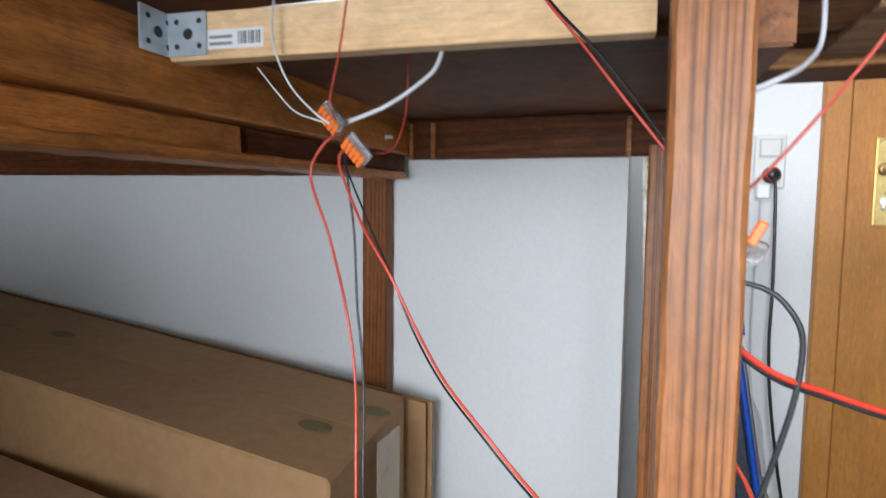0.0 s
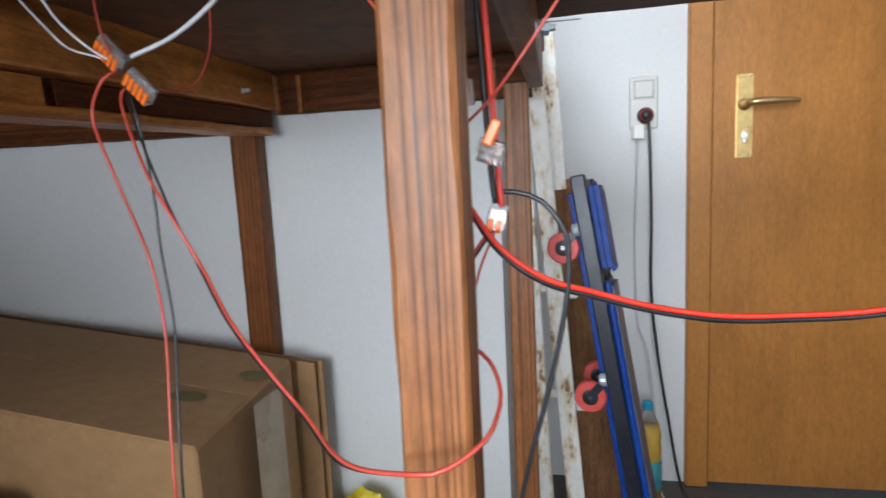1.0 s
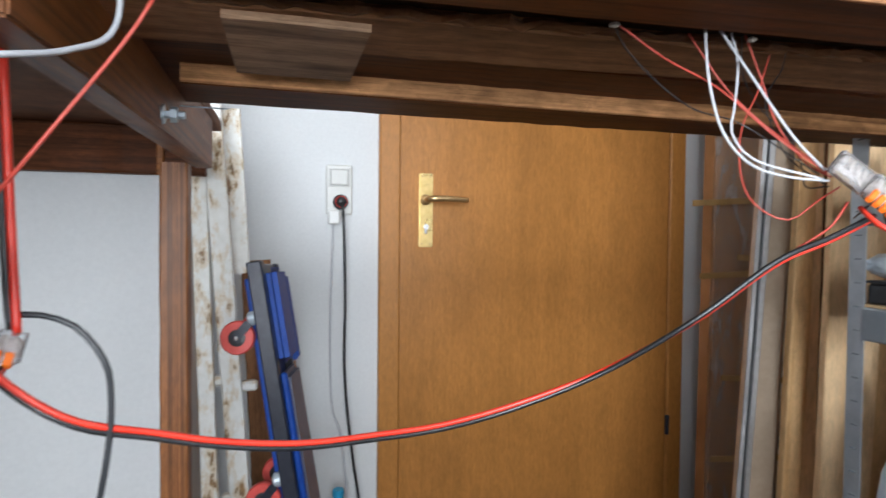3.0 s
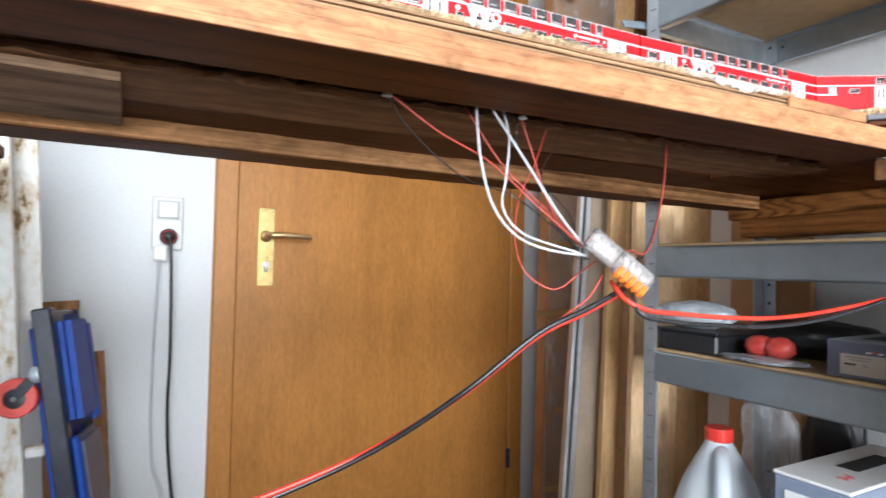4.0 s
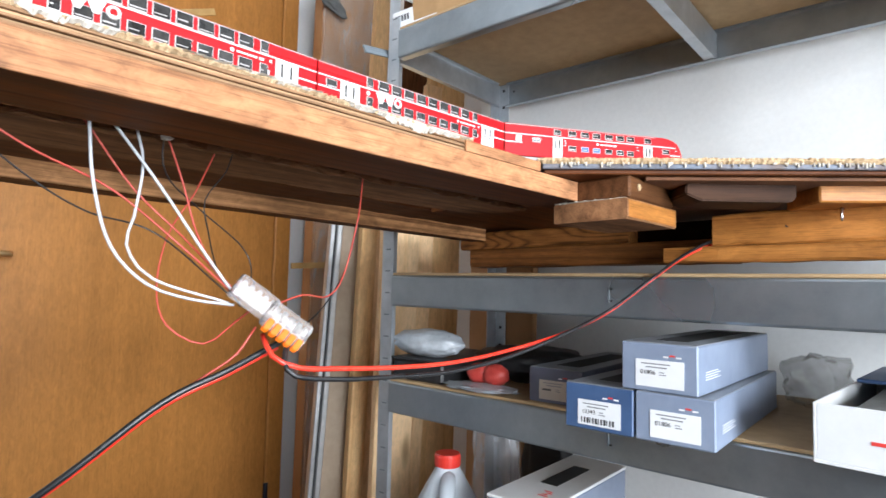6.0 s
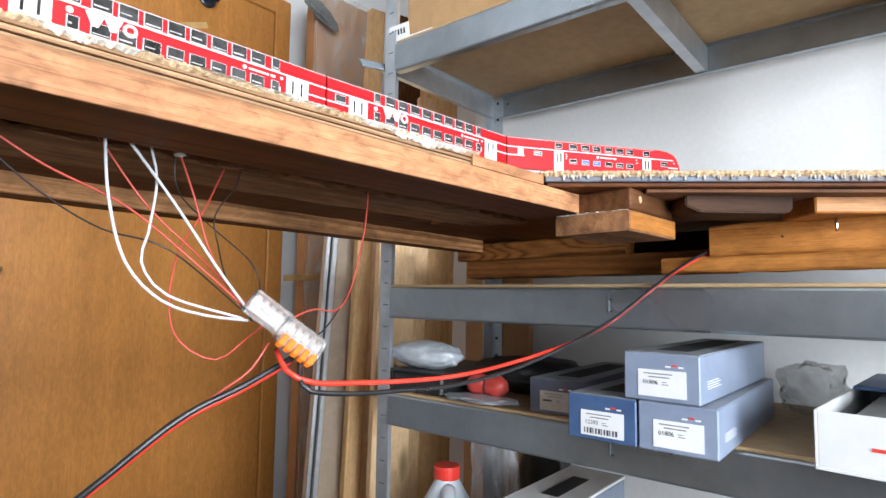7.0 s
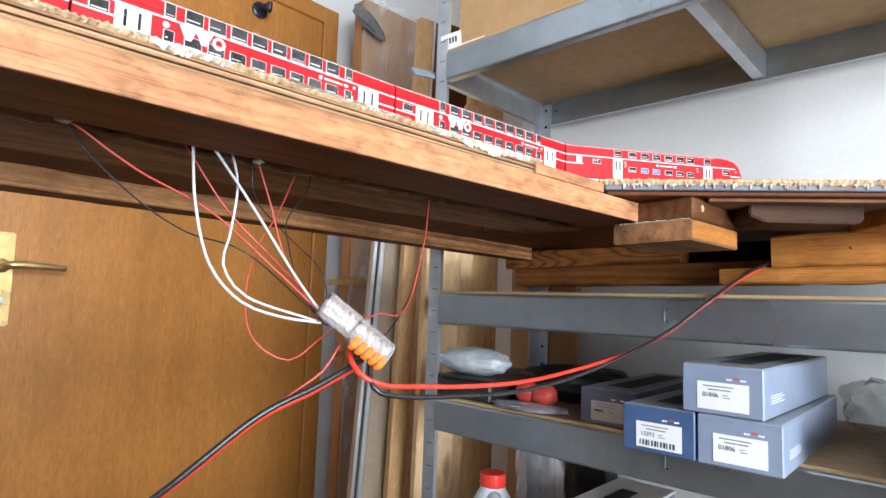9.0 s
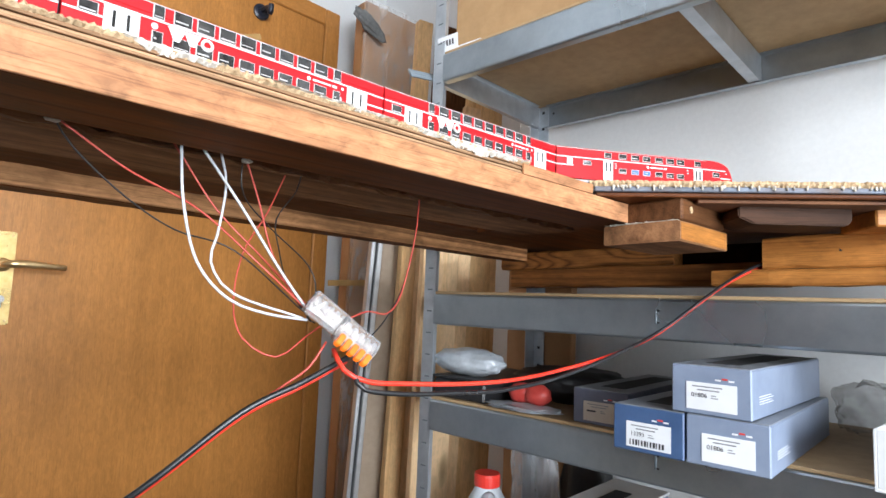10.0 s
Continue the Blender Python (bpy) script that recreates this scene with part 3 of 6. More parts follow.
hook = thing("coat_hook", (1.29, 2.07, 1.93), "dark metal coat hook screwed on the door", "hook")
part("base", lathe([(0.026, 0), (0.026, 0.006), (0.02, 0.009), (0, 0.009)]), M_DARKSTEEL, hook, M=pose(1.29, 2.075, 1.945, 90))
part("arm", tube([(1.29, 2.07, 1.95), (1.29, 2.03, 1.945), (1.29, 2.015, 1.925), (1.29, 2.01, 1.95)], 0.009), M_DARKSTEEL, hook, smooth=True)

# switch over socket
s = thing("switch_and_socket", (0.45, 2.098, 1.11), "white light switch above a wall socket in one frame", "socket")
bm = box(0.412, 0.487, 2.089, 2.101, 1.040, 1.182, 0.004)
part("frame", bm, M_SWITCH, s)
part("rocker", box(0.425, 0.474, 2.083, 2.092, 1.124, 1.168, 0.003), M_SWITCH, s)
part("shadow_gap", box(0.4235, 0.4755, 2.0855, 2.0862, 1.1225, 1.1695, 0), M_SEAM, s, "thin gap round the rocker")
part("rocker_surround", box(0.4205, 0.4785, 2.0865, 2.0905, 1.1195, 1.1725, 0.0015), M_SWITCH, s)
part("socket_insert", lathe([(0.027, 0), (0.027, 0.004), (0.02, 0.004), (0.019, -0.004), (0, -0.004)], 24), M_SWITCH, s, M=pose(0.451, 2.0885, 1.076, 90))
p = thing("plug_with_cable", (0.455, 2.06, 1.075), "round black mains plug with red ring and hanging black cable", "plug")
part("plug_body", lathe([(0.021, 0), (0.022, 0.006), (0.021, 0.022), (0.014, 0.036), (0.0, 0.038)]), M_BLACKPL, p, M=pose(0.452, 2.086, 1.075, 90), smooth=True)
part("ring", lathe([(0.0165, 0.029), (0.0172, 0.0295), (0.0165, 0.031), (0.0150, 0.0345)]), M_REDCAP, p, "dark red ring", M=pose(0.452, 2.086, 1.075, 90), smooth=True)
part("cable", tube([(0.453, 2.052, 1.072), (0.456, 2.045, 1.05), (0.46, 2.045, 0.95), (0.463, 2.045, 0.78), (0.461, 2.04, 0.62), (0.472, 2.03, 0.46), (0.5, 2.01, 0.25), (0.54, 1.98, 0.03), (0.6, 1.9, 0.006)], 0.0042), M_BLACKCAB, p, smooth=True)
a = thing("white_adapter", (0.43, 2.07, 1.04), "small white plug adapter with thin white cable", "adapter")
part("body", box(0.417, 0.449, 2.06, 2.0885, 1.012, 1.052, 0.004), M_WHITEPL, a)
part("cable", tube([(0.430, 2.07, 1.014), (0.428, 2.075, 0.9), (0.424, 2.08, 0.7), (0.43, 2.07, 0.5), (0.452, 2.04, 0.42), (0.468, 2.02, 0.25), (0.475, 2.0, 0.05), (0.5, 1.95, 0.005)], 0.0026), M_WHITECAB, a, smooth=True)

# ---- layout table on the left ----
t = thing("layout_table", (-0.1, 1.1, 0), "dark stained wooden layout table seen from below", "table")


def plank(name, a, b, w_, h_, mat_, parent, seed, label="", z_up=(0, 0, 1), bev=0.0025, wob=0.0012):
    """A plank whose underside centre line runs from a to b."""
    a, b = Vector(a), Vector(b)
    m = axes(a, b - a, zdir=z_up)
    return part(name, rough_plank((b - a).length, w_, h_, seed, bev, wob), mat_, parent, label, M=m)


plank("leg", (0.150, 0.653, 0), (0.150, 0.653, 1.160), 0.035, 0.034, M_POST, t, 1, "striped reddish-brown stained square leg", z_up=(0, 1, 0), wob=0.0003)
plank("leg", (-0.396, 1.458, 0), (-0.396, 1.458, 1.051), 0.056, 0.036, M_LEG, t, 2, z_up=(0, 1, 0), wob=0.0005)
plank("leg", (0.153, 1.28, 0), (0.153, 1.28, 1.080), 0.036, 0.034, M_POST, t, 3, z_up=(0, 1, 0), wob=0.0005)
plank("rail", (-0.264, -0.002, 1.064), (-0.339, 1.453, 1.088), 0.04, 0.070, M_RAILLIGHT, t, 4)
plank("rail", (-0.311, -0.002, 1.032), (-0.339, 0.934, 1.045), 0.040, 0.033, M_RAILLIGHT, t, 5)
plank("rail", (-0.34, 0.951, 1.045), (-0.35, 1.46, 1.055), 0.040, 0.033, M_STAINSHADE, t, 6)
plank("ledge_batten", (-0.294, -0.002, 1.018), (-0.352, 1.438, 1.04), 0.064, 0.0135, M_RAILLIGHT, t, 7, "batten with a light sawn edge")
plank("back_rail", (-0.321, 1.474, 1.08), (0.171, 1.474, 1.08), 0.026, 0.078, M_STAINSHADE, t, 8)
for x, wd in ((-0.318, 0.009), (-0.272, 0.011), (0.098, 0.011)):
    part("cleat", box(x, x + wd, 1.453, 1.463, 1.078, 1.150, 0.002), M_RAIL, t)
plank("wall_rail", (-2.094, 1.473, 1.061), (-0.434, 1.473, 1.049), 0.04, 0.095, M_STAINSHADE, t, 9)
part("side_rail", prism([(0.70, 1.070), (1.375, 1.083), (1.375, 1.158), (1.325, 1.180), (0.70, 1.160)], 0, 0.024, 0.0015), M_LEG, t, "dark plank bolted under the table edge", M=axes((0.192, 0, 0), (0, 1, 0), zdir=(0, 0, 1)))
part("bolt", lathe([(0.009, 0), (0.009, 0.0018), (0.0036, 0.0018), (0.0036, 0.0070), (0.0070, 0.0070), (0.0070, 0.0125), (0.0034, 0.0132), (0.0034, 0.019), (0, 0.0195)], 6), M_ZINC, t, "zinc bolt with nut and washer", M=pose(0.1922, 0.998, 1.091, 0, 90, 0))
part("screw_tip", lathe([(0.0008, 0), (0.0008, 0.048), (0, 0.052)], 8), M_ZINC, t, M=pose(0.1896, 1.09, 1.118, 0, 89, 6))
TOPS = pose(0.006, 1.15, 1.152, 1.2)
part("tabletop", box(-2.14, 0.188, -0.315, 0.34, 0, 0.018, 0.002), M_UNDER, t, "dark stained chipboard top seen from below", M=TOPS)
part("tabletop", box(-2.14, 0.188, -1.10, -0.32, 0.022, 0.040, 0.002), M_UNDER, t, M=TOPS)
# unseen stretch of top, added to darken the wall on the left
part("tabletop", box(-2.1, -0.36, -2.6, -1.105, 0.022, 0.040, 0.002), M_UNDER, t, M=TOPS)
part("bolt", lathe([(0.007, 0), (0.007, 0.0035), (0.0035, 0.0045), (0.0035, 0.018), (0, 0.019)], 6), M_ZINC, t, M=pose(-0.3165, 1.328, 1.109, 0, 90, 0))

b = thing("new_pine_batten", (-0.08, 0.81, 1.106), "fresh planed pine batten screwed across the table frame", "batten")
mb = axes((-0.2805, 0.800, 1.1145), (0.41, 0.027, 0), zdir=(0, 0, 1)) @ Matrix.Scale(0.82, 4)
part("batten", rough_plank(0.50, 0.024, 0.050, 20, 0.0015, 0.0003), M_PINE, b, M=mb)
st = part("sticker", box(0.045, 0.115, -0.0125, -0.0121, 0.010, 0.030, 0), M_LABEL, b, "white price sticker with barcode", M=mb)
for k in range(9):
    part("barcode_bar", box(0.085 + k * 0.003, 0.0865 + k * 0.003 + 0.0006 * (k % 3), -0.0129, -0.0126, 0.014, 0.027, 0), M_INKGREY, st, M=mb)
for k in range(2):
    part("print_bar", box(0.05, 0.078, -0.0129, -0.0126, 0.014 + k * 0.007, 0.017 + k * 0.007, 0), M_INKGREY, st, M=mb)
br = thing("angle_bracket", (-0.29, 0.79, 1.12), "perforated zinc angle bracket joining batten and rail", "bracket")
bm = box(0, 0.048, -0.0155, -0.0130, 0.004, 0.050, 0.0007)
part("plate", bm, M_ZINC, br, M=mb)
mr = axes((-0.2805, 0.800, 1.1145), (0.051, -1, 0), zdir=(0, 0, 1)) @ Matrix.Scale(0.82, 4)
part("plate", box(0.0, 0.055, -0.0015, 0.001, 0.004, 0.050, 0.0007), M_ZINC, br, M=mr)
for k, (px, pz, r) in enumerate(((0.012, 0.014, 0.003), (0.012, 0.040, 0.003), (0.026, 0.027, 0.006), (0.040, 0.014, 0.003), (0.040, 0.040, 0.003))):
    part("hole", lathe([(r, 0), (r, 0.0004), (0, 0.0004)], 12), M_DARKGAP, br, M=mb @ pose(px, -0.0156, pz, 90))
    part("hole", lathe([(r, 0), (r, 0.0004), (0, 0.0004)], 12), M_DARKGAP, br, M=mr @ pose(px + 0.004, 0.0012, pz, -90))

def ragged(length, depth, h, seed, tooth=0.004, step=0.0035, jag=0.0005):
    """A sheet with a torn front edge along x at y 0."""
    rng = random.Random(seed)
    bm = bmesh.new()
    n = int(length / step)
    prev = None
    for i in range(n + 1):
        x = length * i / n
        y = rng.uniform(-tooth, tooth * 0.4)
        zt, zb = h + rng.uniform(-jag, jag), rng.uniform(-2 * jag, jag)
        cur = [bm.verts.new(c) for c in ((x, y + rng.uniform(0, 0.002), zb), (x, y - rng.uniform(0, 0.0015), (zb + zt) / 2), (x, y + rng.uniform(0, 0.003), zt), (x, depth, h), (x, depth, 0))]
        if prev:
            for k in range(5):
                bm.faces.new((prev[k], prev[(k + 1) % 5], cur[(k + 1) % 5], cur[k]))
        else:
            bm.faces.new(cur[::-1])
        prev = cur
    bm.faces.new(prev)
    bmesh.ops.recalc_face_normals(bm, faces=bm.faces[:])
    return bm


# ---- train board ----
SETOUT[0] = BOARD
B = BOARD.inverted() @ pose(0.946, 0.6614, 1.1202, 0, -0.2, -2.93)
tb = thing("train_board", (0.7, 0.75, 1.117), "layered wooden train board with rough chipboard edge", "layout board")


def bplank(name, u0, u1, v0, v1, z0, z1, mat_, seed, label="", wob=0.0008, bev=0.002):
    m = B @ Matrix.Translation((u0, (v0 + v1) / 2, z0))
    return part(name, rough_plank(u1 - u0, v1 - v0, z1 - z0, seed, bev, wob), mat_, tb, label, M=m)


# shade under the plank is put into its dark colour; facing stays light
bplank("front_plank", -0.80, 0.0, 0.0016, 0.058, -0.003, 0.0132, M_STAINSHADE, 31, "plank with the shade of its underside painted dark", wob=0.0003, bev=0.0008)
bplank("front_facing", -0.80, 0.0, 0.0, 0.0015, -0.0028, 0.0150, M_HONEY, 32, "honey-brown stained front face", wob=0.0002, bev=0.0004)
for k in range(5):
    bplank("ply_layer", -0.80, -0.070, 0.0015 + 0.0016 * (k % 2), 0.2, 0.0152 + 0.0016 * k, 0.0152 + 0.0016 * (k + 1) - 0.0001, M_PLYDARK if k % 2 == 0 else M_PLYLIGHT, 40 + k, wob=0.0003, bev=0.0003)
bplank("under_plank", -0.80, 0.06, 0.104, 0.182, 0.0035, 0.0186, M_GREYWOOD, 33, "aged brown plank with split edge")
bplank("under_strip", -0.80, 0.05, 0.0585, 0.103, 0.0110, 0.0150, M_GAPSHADE, 34, "near-black strip painted as shade in the gap behind the front plank")
part("split_edge", ragged(0.85, 0.010, 0.006, 55, 0.005, 0.011, 0.0016), M_BROWNPINE, tb, "splintered brown edge", M=B @ Matrix.Translation((-0.80, 0.101, 0.0048)))
# body coloured dark for the shade below; a thin light face covers its front
plank("rear_batten", (0.216, 0.980, 1.1150), (1.196, 0.980, 1.1131), 0.027, 0.021, M_STAINSHADE, tb, 35, "batten body with the shade of its underside painted dark", wob=0.0003)
plank("batten_face", (0.216, 0.9655, 1.1155), (1.196, 0.9655, 1.1136), 0.0015, 0.020, M_BATTEN, tb, 37, "weathered batten face in its lit tone", wob=0.0001, bev=0.0002)
plank("rear_board", (0.10, 1.005, 1.1325), (1.36, 1.005, 1.1325), 0.23, 0.012, M_STAINSHADE, tb, 36)
part("end_board", box(0.985, 1.36, 0.70, 0.888, 1.1285, 1.1364, 0.001), M_STAINSHADE, tb)


part("chipboard_sheet", ragged(0.655, 0.32, 0.0036, 50, 0.0009, 0.0014, 0.0006), M_CHIP, tb, "rough sawn chipboard sheet", M=B @ Matrix.Translation((-0.81, 0.002, 0.0234)))
rng = random.Random(9)
for k, (u, ln, hh) in enumerate(((-0.275, 0.115, 0.0080), (-0.440, 0.045, 0.0068), (-0.37, 0.05, 0.0020), (-0.56, 0.05, 0.0022), (-0.205, 0.050, 0.0062), (-0.325, 0.035, 0.0030))):
    bm = ragged(ln, 0.0012, hh, 60 + k, 0.0002, 0.0012, 0.0003)
    for v in bm.verts:
        e = min(v.co.x, ln - v.co.x) / ln
        v.co.z = hh - (hh - v.co.z) * min(1.0, 0.2 + 3.0 * e) * max(0.15, 0.72 + 0.55 * noise.noise(Vector((v.co.x * 55, k * 3.1, 0))) + 0.22 * noise.noise(Vector((v.co.x * 420, k * 1.7, 0))))
        v.co.y -= 0.0004 + 0.0006 * noise.noise(Vector((v.co.x * 200, v.co.z * 300, k)))
    part("filler_smear", bm, M_PLASTER, tb, "smear of white filler on the edge", M=B @ Matrix.Translation((u, 0.0012, 0.0268 - hh)))

bplank("top_strip", -0.165, -0.068, -0.0004, 0.0012, 0.0153, 0.0236, M_HONEY, 38, "light plain wood strip", wob=0.0002, bev=0.0003)
# diagonal end piece
DG = Matrix.Translation((0.8975, 0.682, 1.1368)) @ axes((0, 0, 0), (0.614, -0.789, 0), zdir=(0, 0, 1))
part("end_layer", box(0.010, 0.55, 0.004, 0.40, 0, 0.0038, 0.0008), M_STAINSHADE, tb, "dark lower board layer", M=DG)
part("end_sheet", box(0.008, 0.55, 0.0, 0.40, 0.004, 0.0085, 0.0008), M_BLUEEDGE, tb, "board edge with peeling blue-grey paint", M=DG)
part("end_chipboard", ragged(0.55, 0.40, 0.0054, 51, 0.0012, 0.0018), M_CHIP, tb, "torn light chipboard edge", M=DG @ Matrix.Translation((0.004, 0.001, 0.0088)))
rng = random.Random(77)
bm = bmesh.new()
for k in range(150):
    x, wd, hh = 0.02 + 0.5 * rng.random(), rng.uniform(0.0007, 0.0018), rng.uniform(0.001, 0.005)
    box(x, x + wd, -0.0022, -0.0004, 0.0095 - hh, 0.0095, 0.0004, bm)
part("filler_drip", bm, M_PLASTER, tb, "white filler drips", M=DG, kind="stuff")
part("end_underside", box(0.10, 0.55, 0.012, 0.40, -0.0035, -0.0003, 0.0005), M_UNDER, tb, M=DG)
NB = axes((0, 0, 0), (1, -0.06, 0), zdir=(0, 0, 1))
part("support_block", box(0.0, 0.088, 0.0, 0.075, 0, 0.0205, 0.0018), M_BROWNPINE, tb, "brown block with a screw hole", M=Matrix.Translation((0.950, 0.617, 1.1158)) @ NB)
part("support_block", rough_plank(0.098, 0.075, 0.0183, 72, 0.0015, 0.0003), M_GREYWOOD, tb, "weathered plank offcut under the board", M=Matrix.Translation((0.946, 0.654, 1.0970)) @ NB)
part("end_grain", box(0.002, 0.096, -0.0378, -0.0372, 0.0015, 0.0168, 0), M_ORANGE, tb, "orange-brown sawn face", M=Matrix.Translation((0.946, 0.654, 1.0970)) @ NB)
part("foam_line", ragged(0.07, 0.004, 0.0011, 58, 0.0012, 0.002, 0.0005), M_PLASTER, tb, "line of white foam between the blocks", M=Matrix.Translation((0.9465, 0.690, 1.1154)) @ axes((0, 0, 0), (0, -1, 0), zdir=(0, 0, 1)))
part("screw_hole", lathe([(0.0032, 0), (0.0032, 0.0008), (0.0015, 0.0008)], 12), M_CHIP, tb, M=Matrix.Translation((0.966, 0.6158, 1.1270)) @ pose(0, 0, 0, 90))
part("support_block", prism([(0, 0.006), (0.014, 0), (0.095, 0), (0.10, 0.004), (0.10, 0.0185), (0.004, 0.0185), (0, 0.015)], 0, 0.05, 0.0012), M_WORN, tb, "worn chamfered block under the board", M=Matrix.Translation((1.004, 0.588, 1.1178)) @ axes((0, 0, 0), (0.662, -0.749, 0), zdir=(0, 0, 1)))
part("support_block", box(0, 0.2, 0, 0.06, 0, 0.018, 0.0015), M_ORANGE, tb, M=Matrix.Translation((1.085, 0.498, 1.1185)) @ axes((0, 0, 0), (0.6, -0.8, 0), zdir=(0, 0, 1)))
plank("beam", (1.153, 0.607, 1.087), (1.153, -0.15, 1.087), 0.026, 0.034, M_ORANGE, tb, 73, "orange-brown stained beam with knots")
plank("beam", (1.151, 0.66, 1.069), (1.151, -0.15, 1.069), 0.03, 0.0175, M_ORANGE, tb, 74)
plank("beam", (1.215, 1.02, 1.101), (1.215, 0.73, 1.101), 0.03, 0.027, M_WAVY, tb, 75, "rough orange-brown beam with wavy grain")
plank("beam", (1.212, 0.995, 1.072), (1.212, 0.60, 1.072), 0.034, 0.0285, M_RAIL, tb, 76)
# sheet added for the dark of the hole between the beams
part("back_board", box(1.232, 1.245, 0.58, 0.74, 1.0985, 1.128, 0.001), M_GAPSHADE, tb)
for yy in (0.535,):
    part("nail_hole", lathe([(0.0022, 0), (0.0018, 0.0005), (0, 0.0005)], 8), M_DARKGAP, tb, M=pose(1.1398, yy, 1.103 + 0.0008 * (yy * 100 % 3), 0, -90, 0))
part("hook_screw", tube([(1.138, 0.487, 1.118), (1.128, 0.487, 1.118), (1.126, 0.487, 1.112), (1.126, 0.487, 1.105)], 0.0014), M_CHROME, tb, "small steel hook screw", smooth=True)
for k, (x, y) in enumerate(((0.5105, 0.7540), (0.613, 0.7525))):
    part("filler_dab", crumpled(0.0035, 0.0025, 0.0016, 90 + k, 0.4, 2.5, 2), M_PLASTER, tb, "dab of white filler at a wire hole", M=pose(x, y, 1.1185))
# offcut under the board by the table
SETOUT[0] = I4
part("cross_block", rough_plank(0.092, 0.128, 0.013, 78, 0.0015, 0.0004), M_OFFCUT, tb, "weathered offcut block under the board", M=axes((0.260, 0.871, 1.1165), (1, 0, 0), zdir=(0, 0, 1)))
# dark block added for the shaded gap above the offcut
part("cross_block", rough_plank(0.080, 0.07, 0.030, 79, 0.0015, 0.0004), M_STAINSHADE, tb, M=axes((0.266, 0.898, 1.1297), (1, 0, 0), zdir=(0, 0, 1)))

# ---- coaches ----


def quad_bar(x0, x1, z0, z1, y, th=0.0004):
    return box(x0, x1, y - th, y, z0, z1, 0)


def coach(m, ln, control=False):
    """A double-deck coach model, its near side at y 0 of its own, x along the train, rail top at z 0."""
    c = thing("train_coach", m.translation, "red double-deck model control coach with rounded nose" if control else "red double-deck model train coach with white doors", "model coach", "train on the board")
    h, wd = 0.0335, 0.021
    nose = 0.014 if control else 0.0
    side = [(0.0, 0.004), (ln, 0.004), (ln + 0.0005, 0.012), (ln - 0.0006, 0.018), (ln - 0.0026, 0.0235), (ln - 0.0045, h - 0.0065), (0.0, h - 0.0065)] if control else [(0, 0.004), (ln, 0.004), (ln, h - 0.0065), (0, h - 0.0065)]
    part("body", prism(side, 0, wd, 0.0005), M_REDCOACH, c, "red painted body", M=m)
    # domed upper deck, drawn along x
    arc = [(0.0, 0.0), (0.0002, 0.0046), (0.0007, 0.0062), (0.0022, 0.0072), (0.006, 0.0078), (wd - 0.006, 0.0078), (wd - 0.0022, 0.0072), (wd - 0.0007, 0.0062), (wd - 0.0002, 0.0046), (wd, 0.0)]
    ends = [(0.0, 1.0), (ln, 1.0)] if not control else [(0.0, 1.0), (ln - 0.022, 1.0), (ln - 0.015, 0.9), (ln - 0.010, 0.66), (ln - 0.0065, 0.34), (ln - 0.0045, 0.02)]
    dome = bmesh.new()
    rings = [[dome.verts.new((x, y, z * k)) for y, z in arc] for x, k in ends]
    for ra, rb in zip(rings, rings[1:]):
        for k in range(len(arc)):
            dome.faces.new((ra[k], rb[k], rb[(k + 1) % len(arc)], ra[(k + 1) % len(arc)]))
    dome.faces.new(rings[0])
    dome.faces.new(rings[-1][::-1])
    bmesh.ops.recalc_face_normals(dome, faces=dome.faces[:])
    part("roof", dome, M_REDCOACH, c, "domed red roof", M=m @ Matrix.Translation((0, 0, h - 0.0066)))
    part("skirt", box(0.004, ln - 0.004, 0.003, wd - 0.003, 0.0012, 0.0042, 0.0004), M_COACHGREY, c, M=m)
    wl = h - 0.0100
    part("roof_edge", box(0.0, ln - (0.030 if control else 0.0), 0.0004, 0.0012, h - 0.0009, h - 0.0003, 0.0001), M_COACHGREY, c, "thin silver roof line", M=m)
    part("stripe", quad_bar(0.0, ln - nose * 0.6, wl, wl + 0.0009, -0.0001), M_COACHWHITE, c, "white waist line", M=m)
    for a_, b_ in ((0.0, 0.09), (0.925, 1.0)):
        part("stripe", quad_bar(ln * a_, ln * b_ - (nose * 0.2 if b_ == 1.0 else 0), wl - 0.0078, wl - 0.0068, -0.0001), M_COACHWHITE, c, M=m)
    dwd = 0.0098 if control else 0.0165
    for dx in ((0.252, 0.765) if control else (0.09, 0.84)):
        x = ln * dx
        dr = part("coach_door", quad_bar(x, x + dwd, 0.0045, wl - 0.0001, -0.0002), M_COACHWHITE, c, "white double door with two slit windows", M=m)
        for k in (0.24, 0.64):
            part("door_window", box(x + dwd * k, x + dwd * k + 0.0015, -0.0008, -0.0006, wl - 0.0108, wl - 0.0020, 0.0003), M_WINDOWDK, dr, M=m)
        for k in (0.0, 0.5, 1.0):
            part("door_seam", box(x + dwd * k - 0.00012, x + dwd * k + 0.00012, -0.00075, -0.0006, 0.0047, wl - 0.0003, 0), M_COACHGREY, dr, M=m)

    def window(x, z0, wdt, hgt, seed, lean=0.0, glass=M_WINDOWDK):
        """A coach window: a thin pale frame round a dark pane, with a pale streak across it."""
        at = m @ Matrix.Translation((x, 0, z0)) @ pose(0, 0, 0, lean)
        wf = part("window", box(-wdt / 2, wdt / 2, -0.0003, 0.0004, 0, hgt, 0.0002), M_COACHFRAME, c, "window with a thin pale frame", M=at)
        part("pane", box(-wdt / 2 + 0.0005, wdt / 2 - 0.0005, -0.0006, -0.0004, 0.0005, hgt - 0.0005, 0), glass, wf, M=at)
        lo = 0.0010 + 0.0007 * (seed * 7 % 3)
